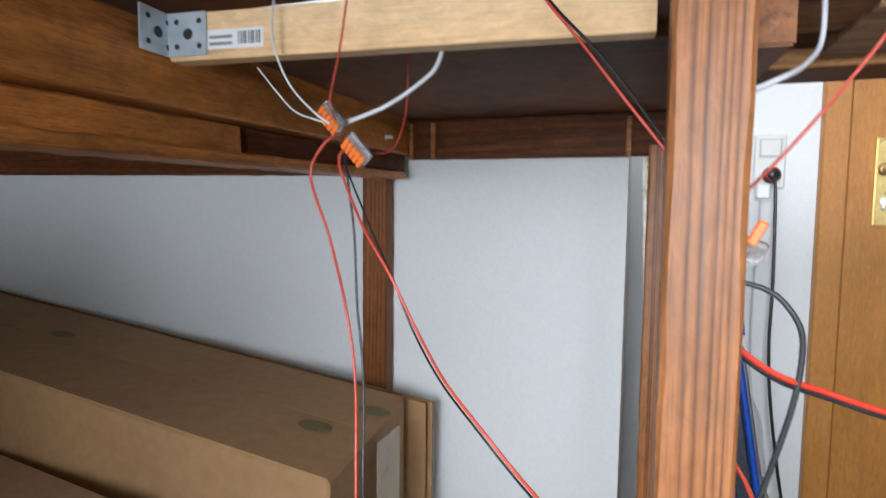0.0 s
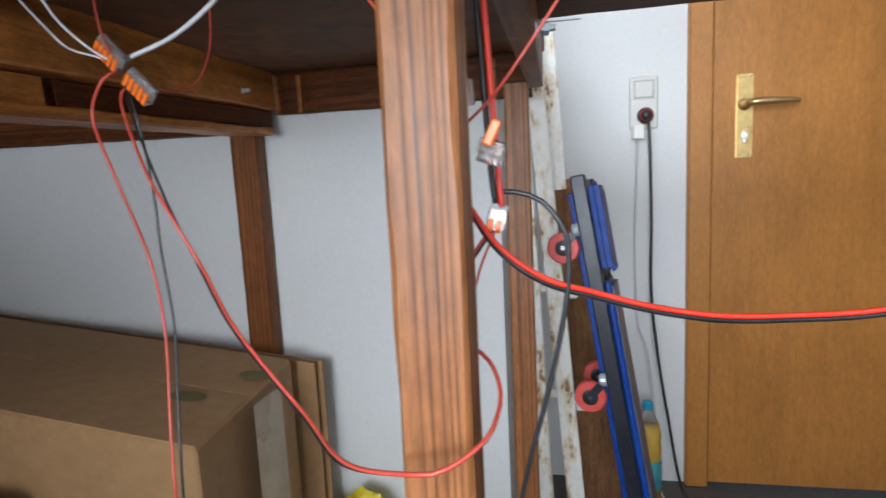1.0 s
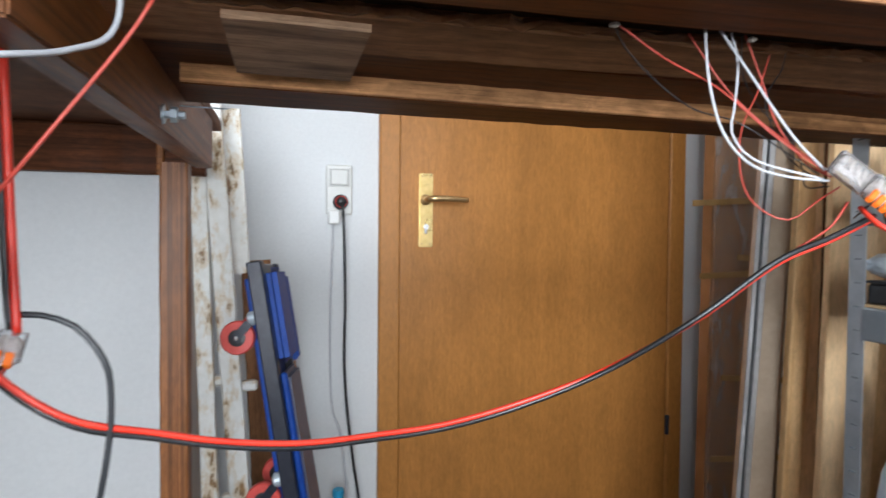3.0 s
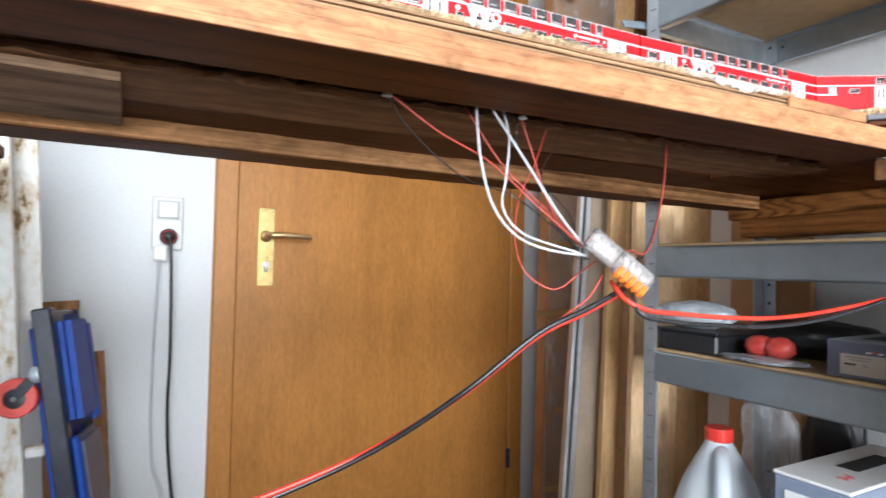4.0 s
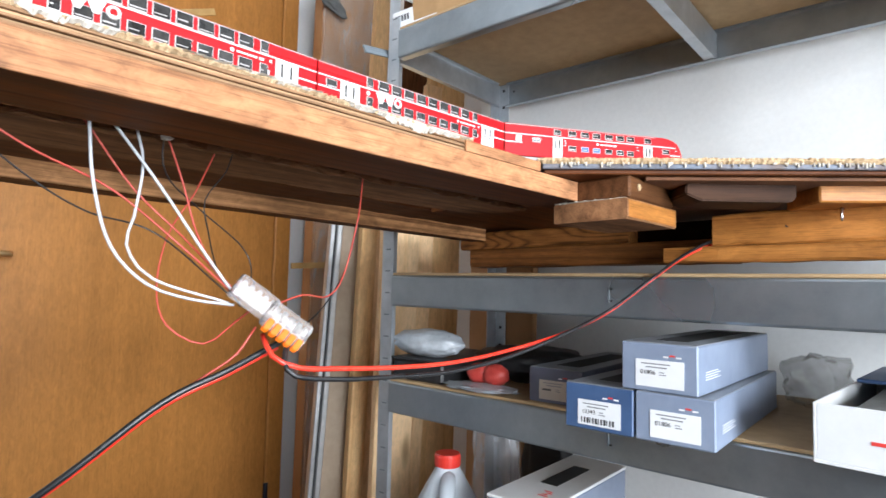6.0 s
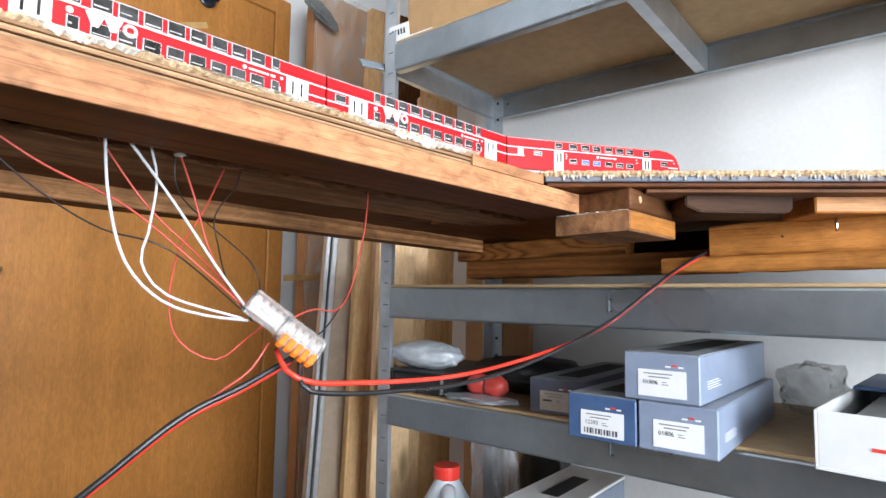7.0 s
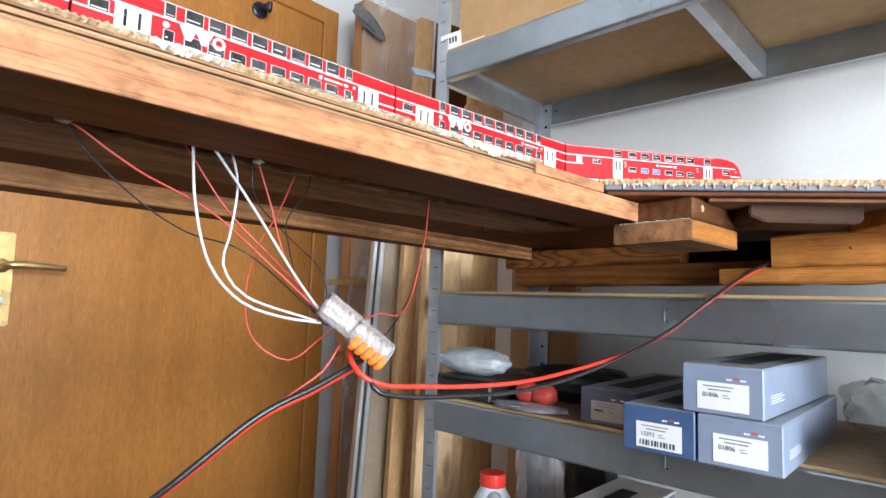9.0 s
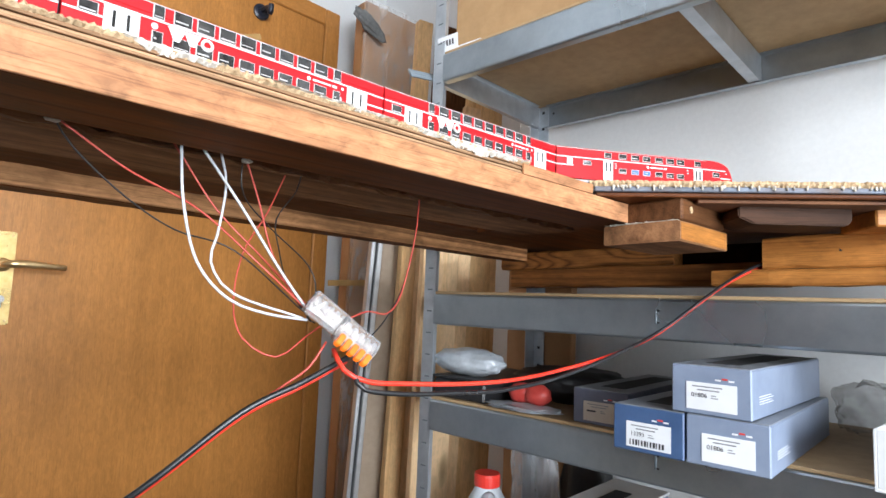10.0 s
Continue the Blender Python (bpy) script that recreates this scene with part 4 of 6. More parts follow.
        part("blind", box(-wdt / 2 + 0.0009, wdt / 2 - 0.0012 - 0.0011 * (seed % 3), -0.0009, -0.0007, lo, lo + 0.0005 + 0.0003 * (seed % 2), 0), M_COACHGREY, wf, "pale streak across the pane", M=at)

    if control:
        for k, u in enumerate((0.36, 0.43, 0.495, 0.565, 0.63, 0.69)):
            window(ln * u, wl + 0.0022, 0.0086, 0.0056, k, -3)
            window(ln * u, wl - 0.0116, 0.0080, 0.0050, k + 3, 0, M_SEATBLUE if k in (1, 2) else M_WINDOWDK)
        for u in (0.252, 0.765):
            window(ln * u + dwd / 2, wl + 0.0022, 0.0075, 0.0056, 4, -3)
        window(ln * 0.165, wl - 0.0062, 0.0085, 0.0044, 2)
        window(ln * 0.90, wl - 0.0066, 0.0080, 0.0050, 1)
        part("sign", quad_bar(ln * 0.055, ln * 0.055 + 0.0055, wl - 0.0062, wl - 0.0008, -0.0002), M_COACHWHITE, c, M=m)
        for u, zz in ((0.315, 0.0020), (0.318, 0.0040), (0.316, 0.0062), (0.725, 0.0020), (0.728, 0.0048), (0.955, 0.0020)):
            part("print_bar", quad_bar(ln * u, ln * u + 0.0016, wl - zz - 0.0008, wl - zz, -0.0001), M_COACHWHITE, c, M=m)
    else:
        n, s0, s1 = 10, 0.222, 0.800
        pitch = ln * (s1 - s0) / (n - 1)
        for k in range(n):
            x = ln * s0 + pitch * k
            wdt = pitch * (0.80 if 0 < k < n - 1 else 0.48)
            window(x, wl + 0.0013, wdt, 0.0080, k, -2)
            window(x, wl - 0.0124, wdt * 0.96, 0.0072, k + 5)
        window(ln * 0.032 + 0.0045, wl - 0.0075, 0.0090, 0.0066, 3)
        lg = part("emblem", lathe([(0.0017, 0), (0.0017, 0.0003), (0.0009, 0.0003)], 10), M_COACHWHITE, c, "white plain emblem shapes", M=m @ pose(ln * 0.213, -0.0003, wl - 0.0030, 90))
        zt, zb = wl - 0.0008, wl - 0.0080
        for k in range(2):
            x = ln * 0.246 + k * 0.0082
            part("emblem_bar", prism([(x, zt), (x + 0.0094, zt), (x + 0.0062, zb), (x + 0.0034, zb)], -0.0013, -0.0009), M_COACHWHITE, lg, M=m)
        part("emblem_bar", tube([(ln * 0.246 + 0.0212 + 0.0028 * math.cos(a), -0.0008, (zt + zb) / 2 + 0.0028 * math.sin(a)) for a in [2 * math.pi * k / 16 for k in range(17)]], 0.0009, 6, True), M_COACHWHITE, lg, M=m)
        part("print_bar", quad_bar(ln * 0.818, ln * 0.818 + 0.0017, wl - 0.0035, wl - 0.0018, -0.0001), M_COACHWHITE, c, M=m)
        part("print_bar", quad_bar(ln * 0.815, ln * 0.815 + 0.0008, wl - 0.0120, wl - 0.0085, -0.0001), M_COACHWHITE, c, M=m)
    ex = 0.69 if not control else 0.50
    part("emblem", lathe([(0.0013, 0), (0.0013, 0.0003), (0, 0.0003)], 14), M_COACHWHITE, c, M=m @ pose(ln * ex, -0.0003, wl - 0.0030, 90))
    part("print_bar", quad_bar(ln * (ex + 0.015), ln * (ex + 0.085), wl - 0.0036, wl - 0.0024, -0.0001), M_COACHWHITE, c, M=m)
    part("print_bar", quad_bar(ln * (ex + 0.092), ln * (ex + 0.108), wl - 0.0038, wl - 0.0022, -0.0001), M_COACHWHITE, c, M=m)
    for k in range(4):
        x = ln * (0.1 if k < 2 else 0.82) + (k % 2) * 0.016
        part("wheelset", lathe([(0.0038, -0.007), (0.0038, -0.005), (0.0012, -0.005), (0.0012, 0.005), (0.0038, 0.005), (0.0038, 0.007)], 12), M_DARKSTEEL, c, M=m @ pose(x, wd / 2, 0.0039, 90))
    if control:
        part("headlamp", lathe([(0.0013, 0), (0.0013, 0.0006), (0, 0.0006)], 8), M_COACHWHITE, c, M=m @ pose(ln, 0.005, 0.011, 0, 90))
        part("windscreen", box(-0.0004, 0.0, 0.003, wd - 0.003, 0.0, 0.0075, 0), M_WINDOWDK, c, M=m @ pose(ln - 0.0005, 0, 0.0185, 0, -20))
    else:
        part("gangway", box(-0.0018, -0.0002, 0.005, wd - 0.005, 0.005, 0.026, 0.0004), M_DARKSTEEL, c, M=m)
    return c


tr = thing("model_track", (0.7, 0.78, 1.15), "narrow model track on a grey bed under the coaches", "model track")
CH_ = 0.0335


def on_track(a, b, turn=0.0):
    """The near side frame of a coach whose near roof edge runs from a towards b."""
    a, b = Vector(a), Vector(b)
    return axes(a - Vector((0, 0, CH_)), b - a, zdir=(0, 0, 1))


J1, J2, J3 = (0.687, 0.7240, 1.1868), (0.884, 0.706, 1.1868), (1.040, 0.5975, 1.1868)
J00, J0 = (0.293, 0.7445, 1.1868), (0.4932, 0.7342, 1.1868)
for a_, b_ in ((J00, J0), (J0, J1), (J1, J2), (J2, J3)):
    mt = on_track(a_, b_)
    L_ = (Vector(b_) - Vector(a_)).length
    coach(mt, L_ - 0.0015, b_ is J3)
    part("track_bed", box(-0.002, L_ + 0.002, -0.003, 0.024, -0.0073, -0.0025, 0.0003), M_COACHGREY, tr, M=mt)
    for v in (0.005, 0.0155):
        part("rail", box(0, L_, v, v + 0.001, -0.0026, 0, 0), M_STEEL, tr, M=mt)

# ---- cables and connectors ----
SETOUT[0] = BOARD


def cable(name, pts, r, mat_, label, sides=8):
    ob = part(name, tube(pts, r, sides), mat_, None, label, smooth=True)
    return tagged(ob, category="cable")


def connector(name, M, n, label, lever=True, reach=-0.0025):
    """A clear lever connector: x along the row of poles, y towards the lever side, z up."""
    c = thing(name, M.translation, label, "connector")
    ln = 0.0062 * n + 0.0015
    part("housing", prism([(-0.0095, 0), (0.0085, 0), (0.0095, 0.002), (0.0095, 0.0055), (0.004, 0.0085), (-0.0095, 0.0085)], 0, ln, 0.0008), M_CLEAR, c, "clear plastic housing", M=M @ pose(0, 0, 0, 0, 0, -90))
    part("contact_strip", box(0.001, ln - 0.001, -0.004, 0.006, 0.0018, 0.0034, 0.0004), M_COPPER, c, M=M)
    for k in range(n):
        x = 0.0013 + 0.0062 * k
        part("clamp", box(x + 0.0008, x + 0.0042, -0.006, 0.001, 0.0036, 0.0070, 0.0006), M_COPPER, c, M=M)
        if lever:
            part("lever", prism([(-0.0095, 0.0062), (reach, 0.0086), (reach, 0.0102), (-0.0098, 0.0098), (-0.0125, 0.007)], x + 0.0004, x + 0.0048, 0.0005), M_ORANGEPL, c, "orange lever", M=M @ pose(0, 0, 0, 0, 0, -90))
    return c


# main connector pair under the train board
XU = (-0.80, 0.12, 0.56)
ZF = (-0.25, -0.95, -0.1)
connector("lever_connector", axes((0.677, 0.700, 1.002), XU, zdir=ZF) @ Matrix.Scale(0.87, 4), 5, "clear lever connector with orange levers hanging from wires")
connector("lever_connector", axes((0.660, 0.709, 1.018), XU, zdir=ZF) @ Matrix.Scale(0.82, 4), 5, "clear lever connector full of thin wires", False)

cable("red_feed_cable", [(0.655, 0.708, 1.004), (0.654, 0.695, 0.993), (0.668, 0.689, 0.986), (0.70, 0.688, 0.983), (0.745, 0.688, 0.980), (0.80, 0.688, 0.979), (0.865, 0.688, 0.983), (0.944, 0.679, 0.995), (1.019, 0.671, 1.014), (1.07, 0.651, 1.045), (1.114, 0.632, 1.072), (1.15, 0.612, 1.089), (1.19, 0.602, 1.091)], 0.0016, M_REDCAB, "thick red feed cable sagging under the board")
cable("black_feed_cable", [(0.668, 0.702, 1.000), (0.660, 0.692, 0.990), (0.664, 0.687, 0.982), (0.69, 0.6835, 0.978), (0.728, 0.6835, 0.9755), (0.789, 0.6835, 0.9735), (0.865, 0.6835, 0.979), (0.944, 0.674, 0.9965), (1.019, 0.666, 1.0185), (1.07, 0.646, 1.0500), (1.114, 0.627, 1.0770), (1.15, 0.608, 1.0940), (1.19, 0.598, 1.0965)], 0.0016, M_BLACKCAB, "thick black feed cable sagging under the board")
SETOUT[0] = I4
LEFT = [(0.6531, 0.7062, 0.9996), (0.624, 0.7114, 0.9855), (0.5919, 0.7198, 0.9704), (0.549, 0.7369, 0.9342), (0.5046, 0.7694, 0.8953), (0.4503, 0.7894, 0.8692), (0.4002, 0.7939, 0.8575), (0.3529, 0.7924, 0.8548), (0.3082, 0.7811, 0.8576), (0.2665, 0.7696, 0.8663), (0.2314, 0.7597, 0.8777), (0.2002, 0.7481, 0.8896), (0.1742, 0.7438, 0.9097), (0.1573, 0.7364, 0.9366), (0.1404, 0.7252, 0.9632)]
cable("black_feed_cable", LEFT, 0.0018, M_BLACKCAB, "thick black feed cable hanging in a long bow")
cable("red_feed_cable", [(x, y + (0.0022 if x > 0.5 else -0.001), z + (-0.0026 if x > 0.56 else 0.0032 if x < 0.45 else 0.0032 - 0.053 * (x - 0.45))) for x, y, z in LEFT], 0.0018, M_REDCAB, "thick red feed cable hanging in a long bow")
cable("red_feed_cable", [(0.1673, 0.7567, 1.153), (0.1686, 0.7535, 1.0737), (0.1718, 0.7501, 1.0113), (0.1747, 0.7477, 0.9571), (0.1764, 0.7459, 0.9355)], 0.00202, M_REDCAB, "red cable running down behind the leg")
cable("black_feed_cable", [(0.1627, 0.7604, 1.1531), (0.164, 0.7572, 1.0737), (0.1672, 0.7538, 1.0112), (0.1702, 0.7514, 0.957), (0.1726, 0.7495, 0.9377)], 0.00202, M_BLACKCAB, "black cable running down behind the leg")

SETOUT[0] = BOARD
LAB_R, LAB_W, LAB_B = "thin red wire from the board to the connector", "thin white wire from the board to the connector", "thin black wire from the board to the connector"
cable("red_wire", [(0.5125, 0.7535, 1.119), (0.545, 0.751, 1.0995), (0.585, 0.75, 1.083), (0.622, 0.742, 1.053), (0.645, 0.722, 1.026)], 0.00065, M_REDWIRE, LAB_R, 6)
cable("white_wire", [(0.570, 0.745, 1.12), (0.574, 0.745, 1.085), (0.583, 0.742, 1.052), (0.601, 0.738, 1.032), (0.622, 0.73, 1.024), (0.642, 0.718, 1.021)], 0.0009, M_WHITECAB, LAB_W, 6)
cable("white_wire", [(0.581, 0.745, 1.12), (0.607, 0.743, 1.088), (0.631, 0.735, 1.051), (0.643, 0.722, 1.028)], 0.0009, M_WHITECAB, LAB_W, 6)
cable("white_wire", [(0.596, 0.752, 1.121), (0.600, 0.75, 1.1), (0.596, 0.748, 1.069), (0.592, 0.745, 1.053), (0.604, 0.738, 1.035), (0.64, 0.72, 1.022)], 0.0008, M_WHITECAB, LAB_W, 6)
cable("red_wire", [(0.616, 0.762, 1.125), (0.626, 0.758, 1.095), (0.634, 0.752, 1.063), (0.643, 0.738, 1.036), (0.648, 0.722, 1.024)], 0.00065, M_REDWIRE, LAB_R, 6)
cable("red_wire", [(0.659, 0.785, 1.124), (0.644, 0.78, 1.093), (0.626, 0.775, 1.063), (0.617, 0.765, 1.03), (0.620, 0.755, 1.008), (0.638, 0.745, 0.997), (0.652, 0.735, 1.01), (0.655, 0.722, 1.018)], 0.0006, M_REDWIRE, LAB_R, 6)
cable("red_wire", [(0.573, 0.765, 1.123), (0.599, 0.76, 1.087), (0.625, 0.752, 1.061), (0.645, 0.725, 1.030)], 0.00065, M_REDWIRE, LAB_R, 6)
cable("black_wire", [(0.670, 0.782, 1.126), (0.665, 0.78, 1.111), (0.651, 0.78, 1.089), (0.652, 0.776, 1.069), (0.652, 0.76, 1.042), (0.652, 0.73, 1.02)], 0.0005, M_BLACKCAB, LAB_B, 6)
cable("black_wire", [(0.616, 0.765, 1.125), (0.62, 0.768, 1.10), (0.65, 0.785, 1.083), (0.685, 0.79, 1.06), (0.69, 0.785, 1.04), (0.668, 0.76, 1.022), (0.655, 0.73, 1.019)], 0.0005, M_BLACKCAB, LAB_B, 6)
cable("black_wire", [(0.5115, 0.7555, 1.119), (0.522, 0.76, 1.107), (0.549, 0.762, 1.086), (0.577, 0.762, 1.071), (0.612, 0.758, 1.062), (0.645, 0.728, 1.026)], 0.0005, M_BLACKCAB, LAB_B, 6)
cable("red_wire", [(0.782, 0.775, 1.124), (0.774, 0.77, 1.089), (0.757, 0.765, 1.042), (0.735, 0.755, 1.026), (0.70, 0.735, 1.027), (0.662, 0.712, 1.020)], 0.00065, M_REDWIRE, LAB_R, 6)
cable("black_wire", [(0.783, 0.777, 1.124), (0.776, 0.774, 1.08), (0.760, 0.77, 1.042), (0.735, 0.765, 1.014), (0.70, 0.75, 1.0), (0.675, 0.72, 1.006)], 0.0006, M_BLACKCAB, LAB_B, 6)
cable("red_wire", [(0.655, 0.716, 1.008), (0.645, 0.718, 0.993), (0.632, 0.72, 0.984), (0.60, 0.722, 0.966)], 0.0008, M_REDWIRE, LAB_R, 6)

# connector and wires on the left
SETOUT[0] = I4
connector("lever_connector", axes((-0.1166, 0.8099, 1.0527), (-0.66, -0.05, 0.75), zdir=(-0.2, -0.95, -0.2)) @ Matrix.Scale(0.8, 4), 5, "clear lever connector with orange levers under the table", True, 0.0035)
connector("lever_connector", axes((-0.0915, 0.8069, 1.0252), (-0.66, -0.05, 0.75), zdir=(-0.2, -0.95, -0.2)) @ Matrix.Scale(0.8, 4), 5, "clear lever connector with orange levers under the table", True, 0.0035)
LAB = "thin wire pair hanging in loops under the table"
LA = [(-0.1171, 0.8011, 1.0461), (-0.1253, 0.7932, 1.0395), (-0.1427, 0.799, 1.013), (-0.1187, 0.7875, 0.9632), (-0.1127, 0.8043, 0.9022), (-0.0991, 0.7952, 0.8438), (-0.0855, 0.7702, 0.763), (-0.082, 0.7642, 0.6867), (-0.0883, 0.7891, 0.5394), (-0.085, 0.8418, 0.3999)]
cable("red_wire", LA, 0.00128, M_REDWIRE, LAB, 6)
cable("black_wire", [(-0.1145, 0.8051, 1.0381), (-0.1149, 0.8134, 1.0091), (-0.1082, 0.8123, 0.9609), (-0.1035, 0.8077, 0.9047), (-0.0933, 0.7989, 0.8439), (-0.0813, 0.7741, 0.763), (-0.0787, 0.7682, 0.6866), (-0.0798, 0.7884, 0.5399), (-0.0762, 0.8411, 0.4005)], 0.00112, M_BLACKCAB, LAB, 6)
LBP = [(-0.1126, 0.8005, 1.0332), (-0.1139, 0.7961, 1.0219), (-0.0783, 0.7665, 0.974), (-0.0464, 0.7466, 0.9396), (-0.0249, 0.7449, 0.9014), (0.0018, 0.7262, 0.8739), (0.0297, 0.7077, 0.8546), (0.0674, 0.6891, 0.827), (0.1027, 0.6545, 0.8195), (0.1430, 0.6330, 0.8275), (0.1590, 0.6335, 0.8310), (0.1740, 0.6450, 0.8385), (0.1782, 0.6620, 0.8425), (0.1788, 0.6780, 0.8480), (0.1740, 0.6920, 0.8560), (0.1670, 0.7000, 0.8610), (0.1540, 0.7060, 0.8690), (0.1490, 0.7150, 0.8830), (0.1560, 0.7330, 0.9040), (0.1680, 0.7460, 0.9220)]
cable("red_wire", LBP, 0.00120, M_REDWIRE, LAB, 6)
cable("black_wire", [(x + 0.004 if k < 3 else x + 0.001 if k == 3 else x - 0.003 if k < 9 else x, y + 0.002, z + 0.0025 if k < 3 else z - 0.002 if k < 9 else z - 0.0012) for k, (x, y, z) in enumerate(LBP)], 0.00088, M_BLACKCAB, LAB, 6)
cable("white_wire", [(-0.1177, 0.8127, 1.0576), (-0.0836, 0.82, 1.0713), (-0.0533, 0.8219, 1.0891), (-0.0373, 0.8253, 1.1077), (-0.0331, 0.8354, 1.1553)], 0.00192, M_WHITECAB, "white cable rising from the connector", 6)
cable("white_wire", [(-0.1659, 0.7831, 1.158), (-0.167, 0.7821, 1.1226), (-0.1555, 0.7887, 1.0874), (-0.1345, 0.7989, 1.0623), (-0.1217, 0.8078, 1.0535)], 0.00104, M_WHITECAB, LAB_W, 6)
cable("white_wire", [(-0.1927, 0.7972, 1.1052), (-0.1746, 0.7992, 1.0837), (-0.1568, 0.7995, 1.0665), (-0.1362, 0.8033, 1.0591), (-0.1191, 0.8092, 1.051)], 0.00088, M_WHITECAB, LAB_W, 6)
cable("red_wire", [(-0.1086, 0.813, 1.0333), (-0.0925, 0.8464, 1.0362), (-0.0918, 0.8732, 1.0544), (-0.093, 0.892, 1.0875), (-0.0966, 0.9032, 1.1416)], 0.00088, M_REDWIRE, LAB_R, 6)
cable("red_wire", [(-0.0781, 0.7492, 1.1571), (-0.0887, 0.7527, 1.1047), (-0.1176, 0.7888, 1.0734), (-0.1218, 0.8061, 1.0575)], 0.00088, M_REDWIRE, LAB_R, 6)
cable("red_wire", [(0.0385, 0.7480, 1.1530), (0.0620, 0.7420, 1.1180), (0.0760, 0.7370, 1.1000), (0.0880, 0.7320, 1.0840), (0.1090, 0.7250, 1.0550), (0.1300, 0.7190, 1.0270), (0.1489, 0.7195, 1.0022)], 0.00096, M_REDWIRE, LAB_R, 6)
cable("black_wire", [(0.0400, 0.7510, 1.1530), (0.0640, 0.7460, 1.1185), (0.0785, 0.7410, 1.1010), (0.0930, 0.7390, 1.0850), (0.1150, 0.7350, 1.0560), (0.1330, 0.7290, 1.0300), (0.1450, 0.7290, 1.0150)], 0.00096, M_BLACKCAB, LAB_B, 6)

# connectors behind the leg
connector("lever_connector", axes((0.1622, 0.7025, 1.0052), (0.05, 0.1, -0.9), ydir=(0.8, -0.2, 0.1)) @ Matrix.Scale(0.66, 4), 3, "clear lever connector hanging behind the leg", False)
up = connector("lever_connector", axes((0.1700, 0.7001, 0.9707), (0.93, 0, -0.34), zdir=(0.45, -0.8, -0.4)) @ Matrix.Scale(0.66, 4), 3, "clear lever connector with one lever open", False)
connector("lever_connector", axes((0.1788, 0.7484, 0.9293), (-0.97, 0, 0.25), zdir=(0, -1, 0.1)) @ Matrix.Scale(0.8, 4), 2, "clear lever connector tied to the cable")
part("open_lever", box(-0.004, 0.0095, -0.0026, 0.0026, 0, 0.0024, 0.0009), M_ORANGEPL, up, "orange lever standing open", M=axes((0.1764, 0.6928, 0.9747), (0.5, 0, 1), zdir=(0, -1, 0)))
cable("red_wire", [(0.2413, 0.7157, 1.089), (0.23, 0.7156, 1.0694), (0.2028, 0.7161, 1.0312), (0.1772, 0.7213, 0.9995), (0.1583, 0.7307, 0.984), (0.1509, 0.7395, 0.9739)], 0.00094, M_REDWIRE, LAB_R, 6)
cable("white_wire", [(0.2171, 0.7607, 1.1374), (0.2167, 0.7545, 1.0882), (0.2036, 0.7295, 1.0671), (0.1832, 0.6948, 1.0523), (0.1641, 0.6934, 1.0445), (0.1488, 0.696, 1.0414), (0.1408, 0.7004, 1.0646), (0.1384, 0.7236, 1.1326)], 0.00155, M_WHITECAB, "white cable curving behind the leg", 6)
cable("grey_cable", [(0.1718, 0.7506, 0.9447), (0.1842, 0.7497, 0.9448), (0.1997, 0.7488, 0.9388), (0.2122, 0.7481, 0.9219), (0.2148, 0.7498, 0.9034), (0.2121, 0.7529, 0.8722), (0.2018, 0.7589, 0.8218), (0.1844, 0.7667, 0.7519), (0.1613, 0.7867, 0.636), (0.1449, 0.8286, 0.412)], 0.00172, M_GREYCAB, "dark grey cable hanging behind the leg", 6)
cable("red_wire", [(0.1719, 0.7472, 0.9223), (0.1634, 0.7429, 0.9029), (0.1570, 0.7394, 0.8818), (0.1480, 0.7354, 0.8500), (0.1420, 0.7380, 0.7600), (0.1400, 0.7450, 0.6000), (0.1380, 0.7600, 0.4000)], 0.00086, M_REDWIRE, LAB_R, 6)
cable("black_wire", [(0.1704, 0.749, 0.9222), (0.1618, 0.7455, 0.9106), (0.1531, 0.7354, 0.8951), (0.1400, 0.7290, 0.8550), (0.1360, 0.7320, 0.7600), (0.1350, 0.7400, 0.6000), (0.1340, 0.7550, 0.4000)], 0.00086, M_BLACKCAB, LAB_B, 6)

# ---- steel rack ----
rk = thing("steel_rack", (1.22, 0.68, 0), "galvanised boltless steel shelf rack with fibreboard shelves", "shelf rack")
X0, X1, Y0, Y1 = 1.076, 1.385, 0.31, 1.066


def profile(outline, length, place):
    """A folded sheet profile: its outline in the x, y of place, drawn out along z."""
    bm = prism(outline, 0, length)
    return bm, place @ Matrix(((1, 0, 0, 0), (0, 0, 1, 0), (0, 1, 0, 0), (0, 0, 0, 1)))


def angle_post(x, y, sx, sy):
    """An L-shaped post with its corner at x, y."""
    th = 0.0018
    bm, m = profile([(0, 0), (sx * 0.030, 0), (sx * 0.030, sy * th), (sx * th, sy * th), (sx * th, sy * 0.024), (0, sy * 0.024)], 1.80, Matrix.Translation((x, y, 0)))
    return part("post", bm, M_STEELPOST, rk, "slotted steel post", M=m)


HH = 0.0468


def channel(name, a, b, inward, lip, mat_, label=""):
    """A folded shelf beam from a to b with its lips turned inward."""
    a, b = Vector(a), Vector(b)
    m = Matrix((Vector(inward), Vector((0, 0, 1)), (b - a).normalized())).transposed().to_4x4()
    m.translation = a
    th, r = 0.0016, 0.003
    out = [(0, r), (r * 0.3, r * 0.3), (r, 0), (lip, 0), (lip, th), (th + 0.001, th), (th, th + 0.001), (th, HH - th - 0.001), (th + 0.001, HH - th), (lip * 0.85, HH - th), (lip * 0.85, HH), (r, HH), (r * 0.3, HH - r * 0.3), (0, HH - r)]
    bm, m = profile(out, (b - a).length, m)
    return part(name, bm, mat_, rk, label, M=m)


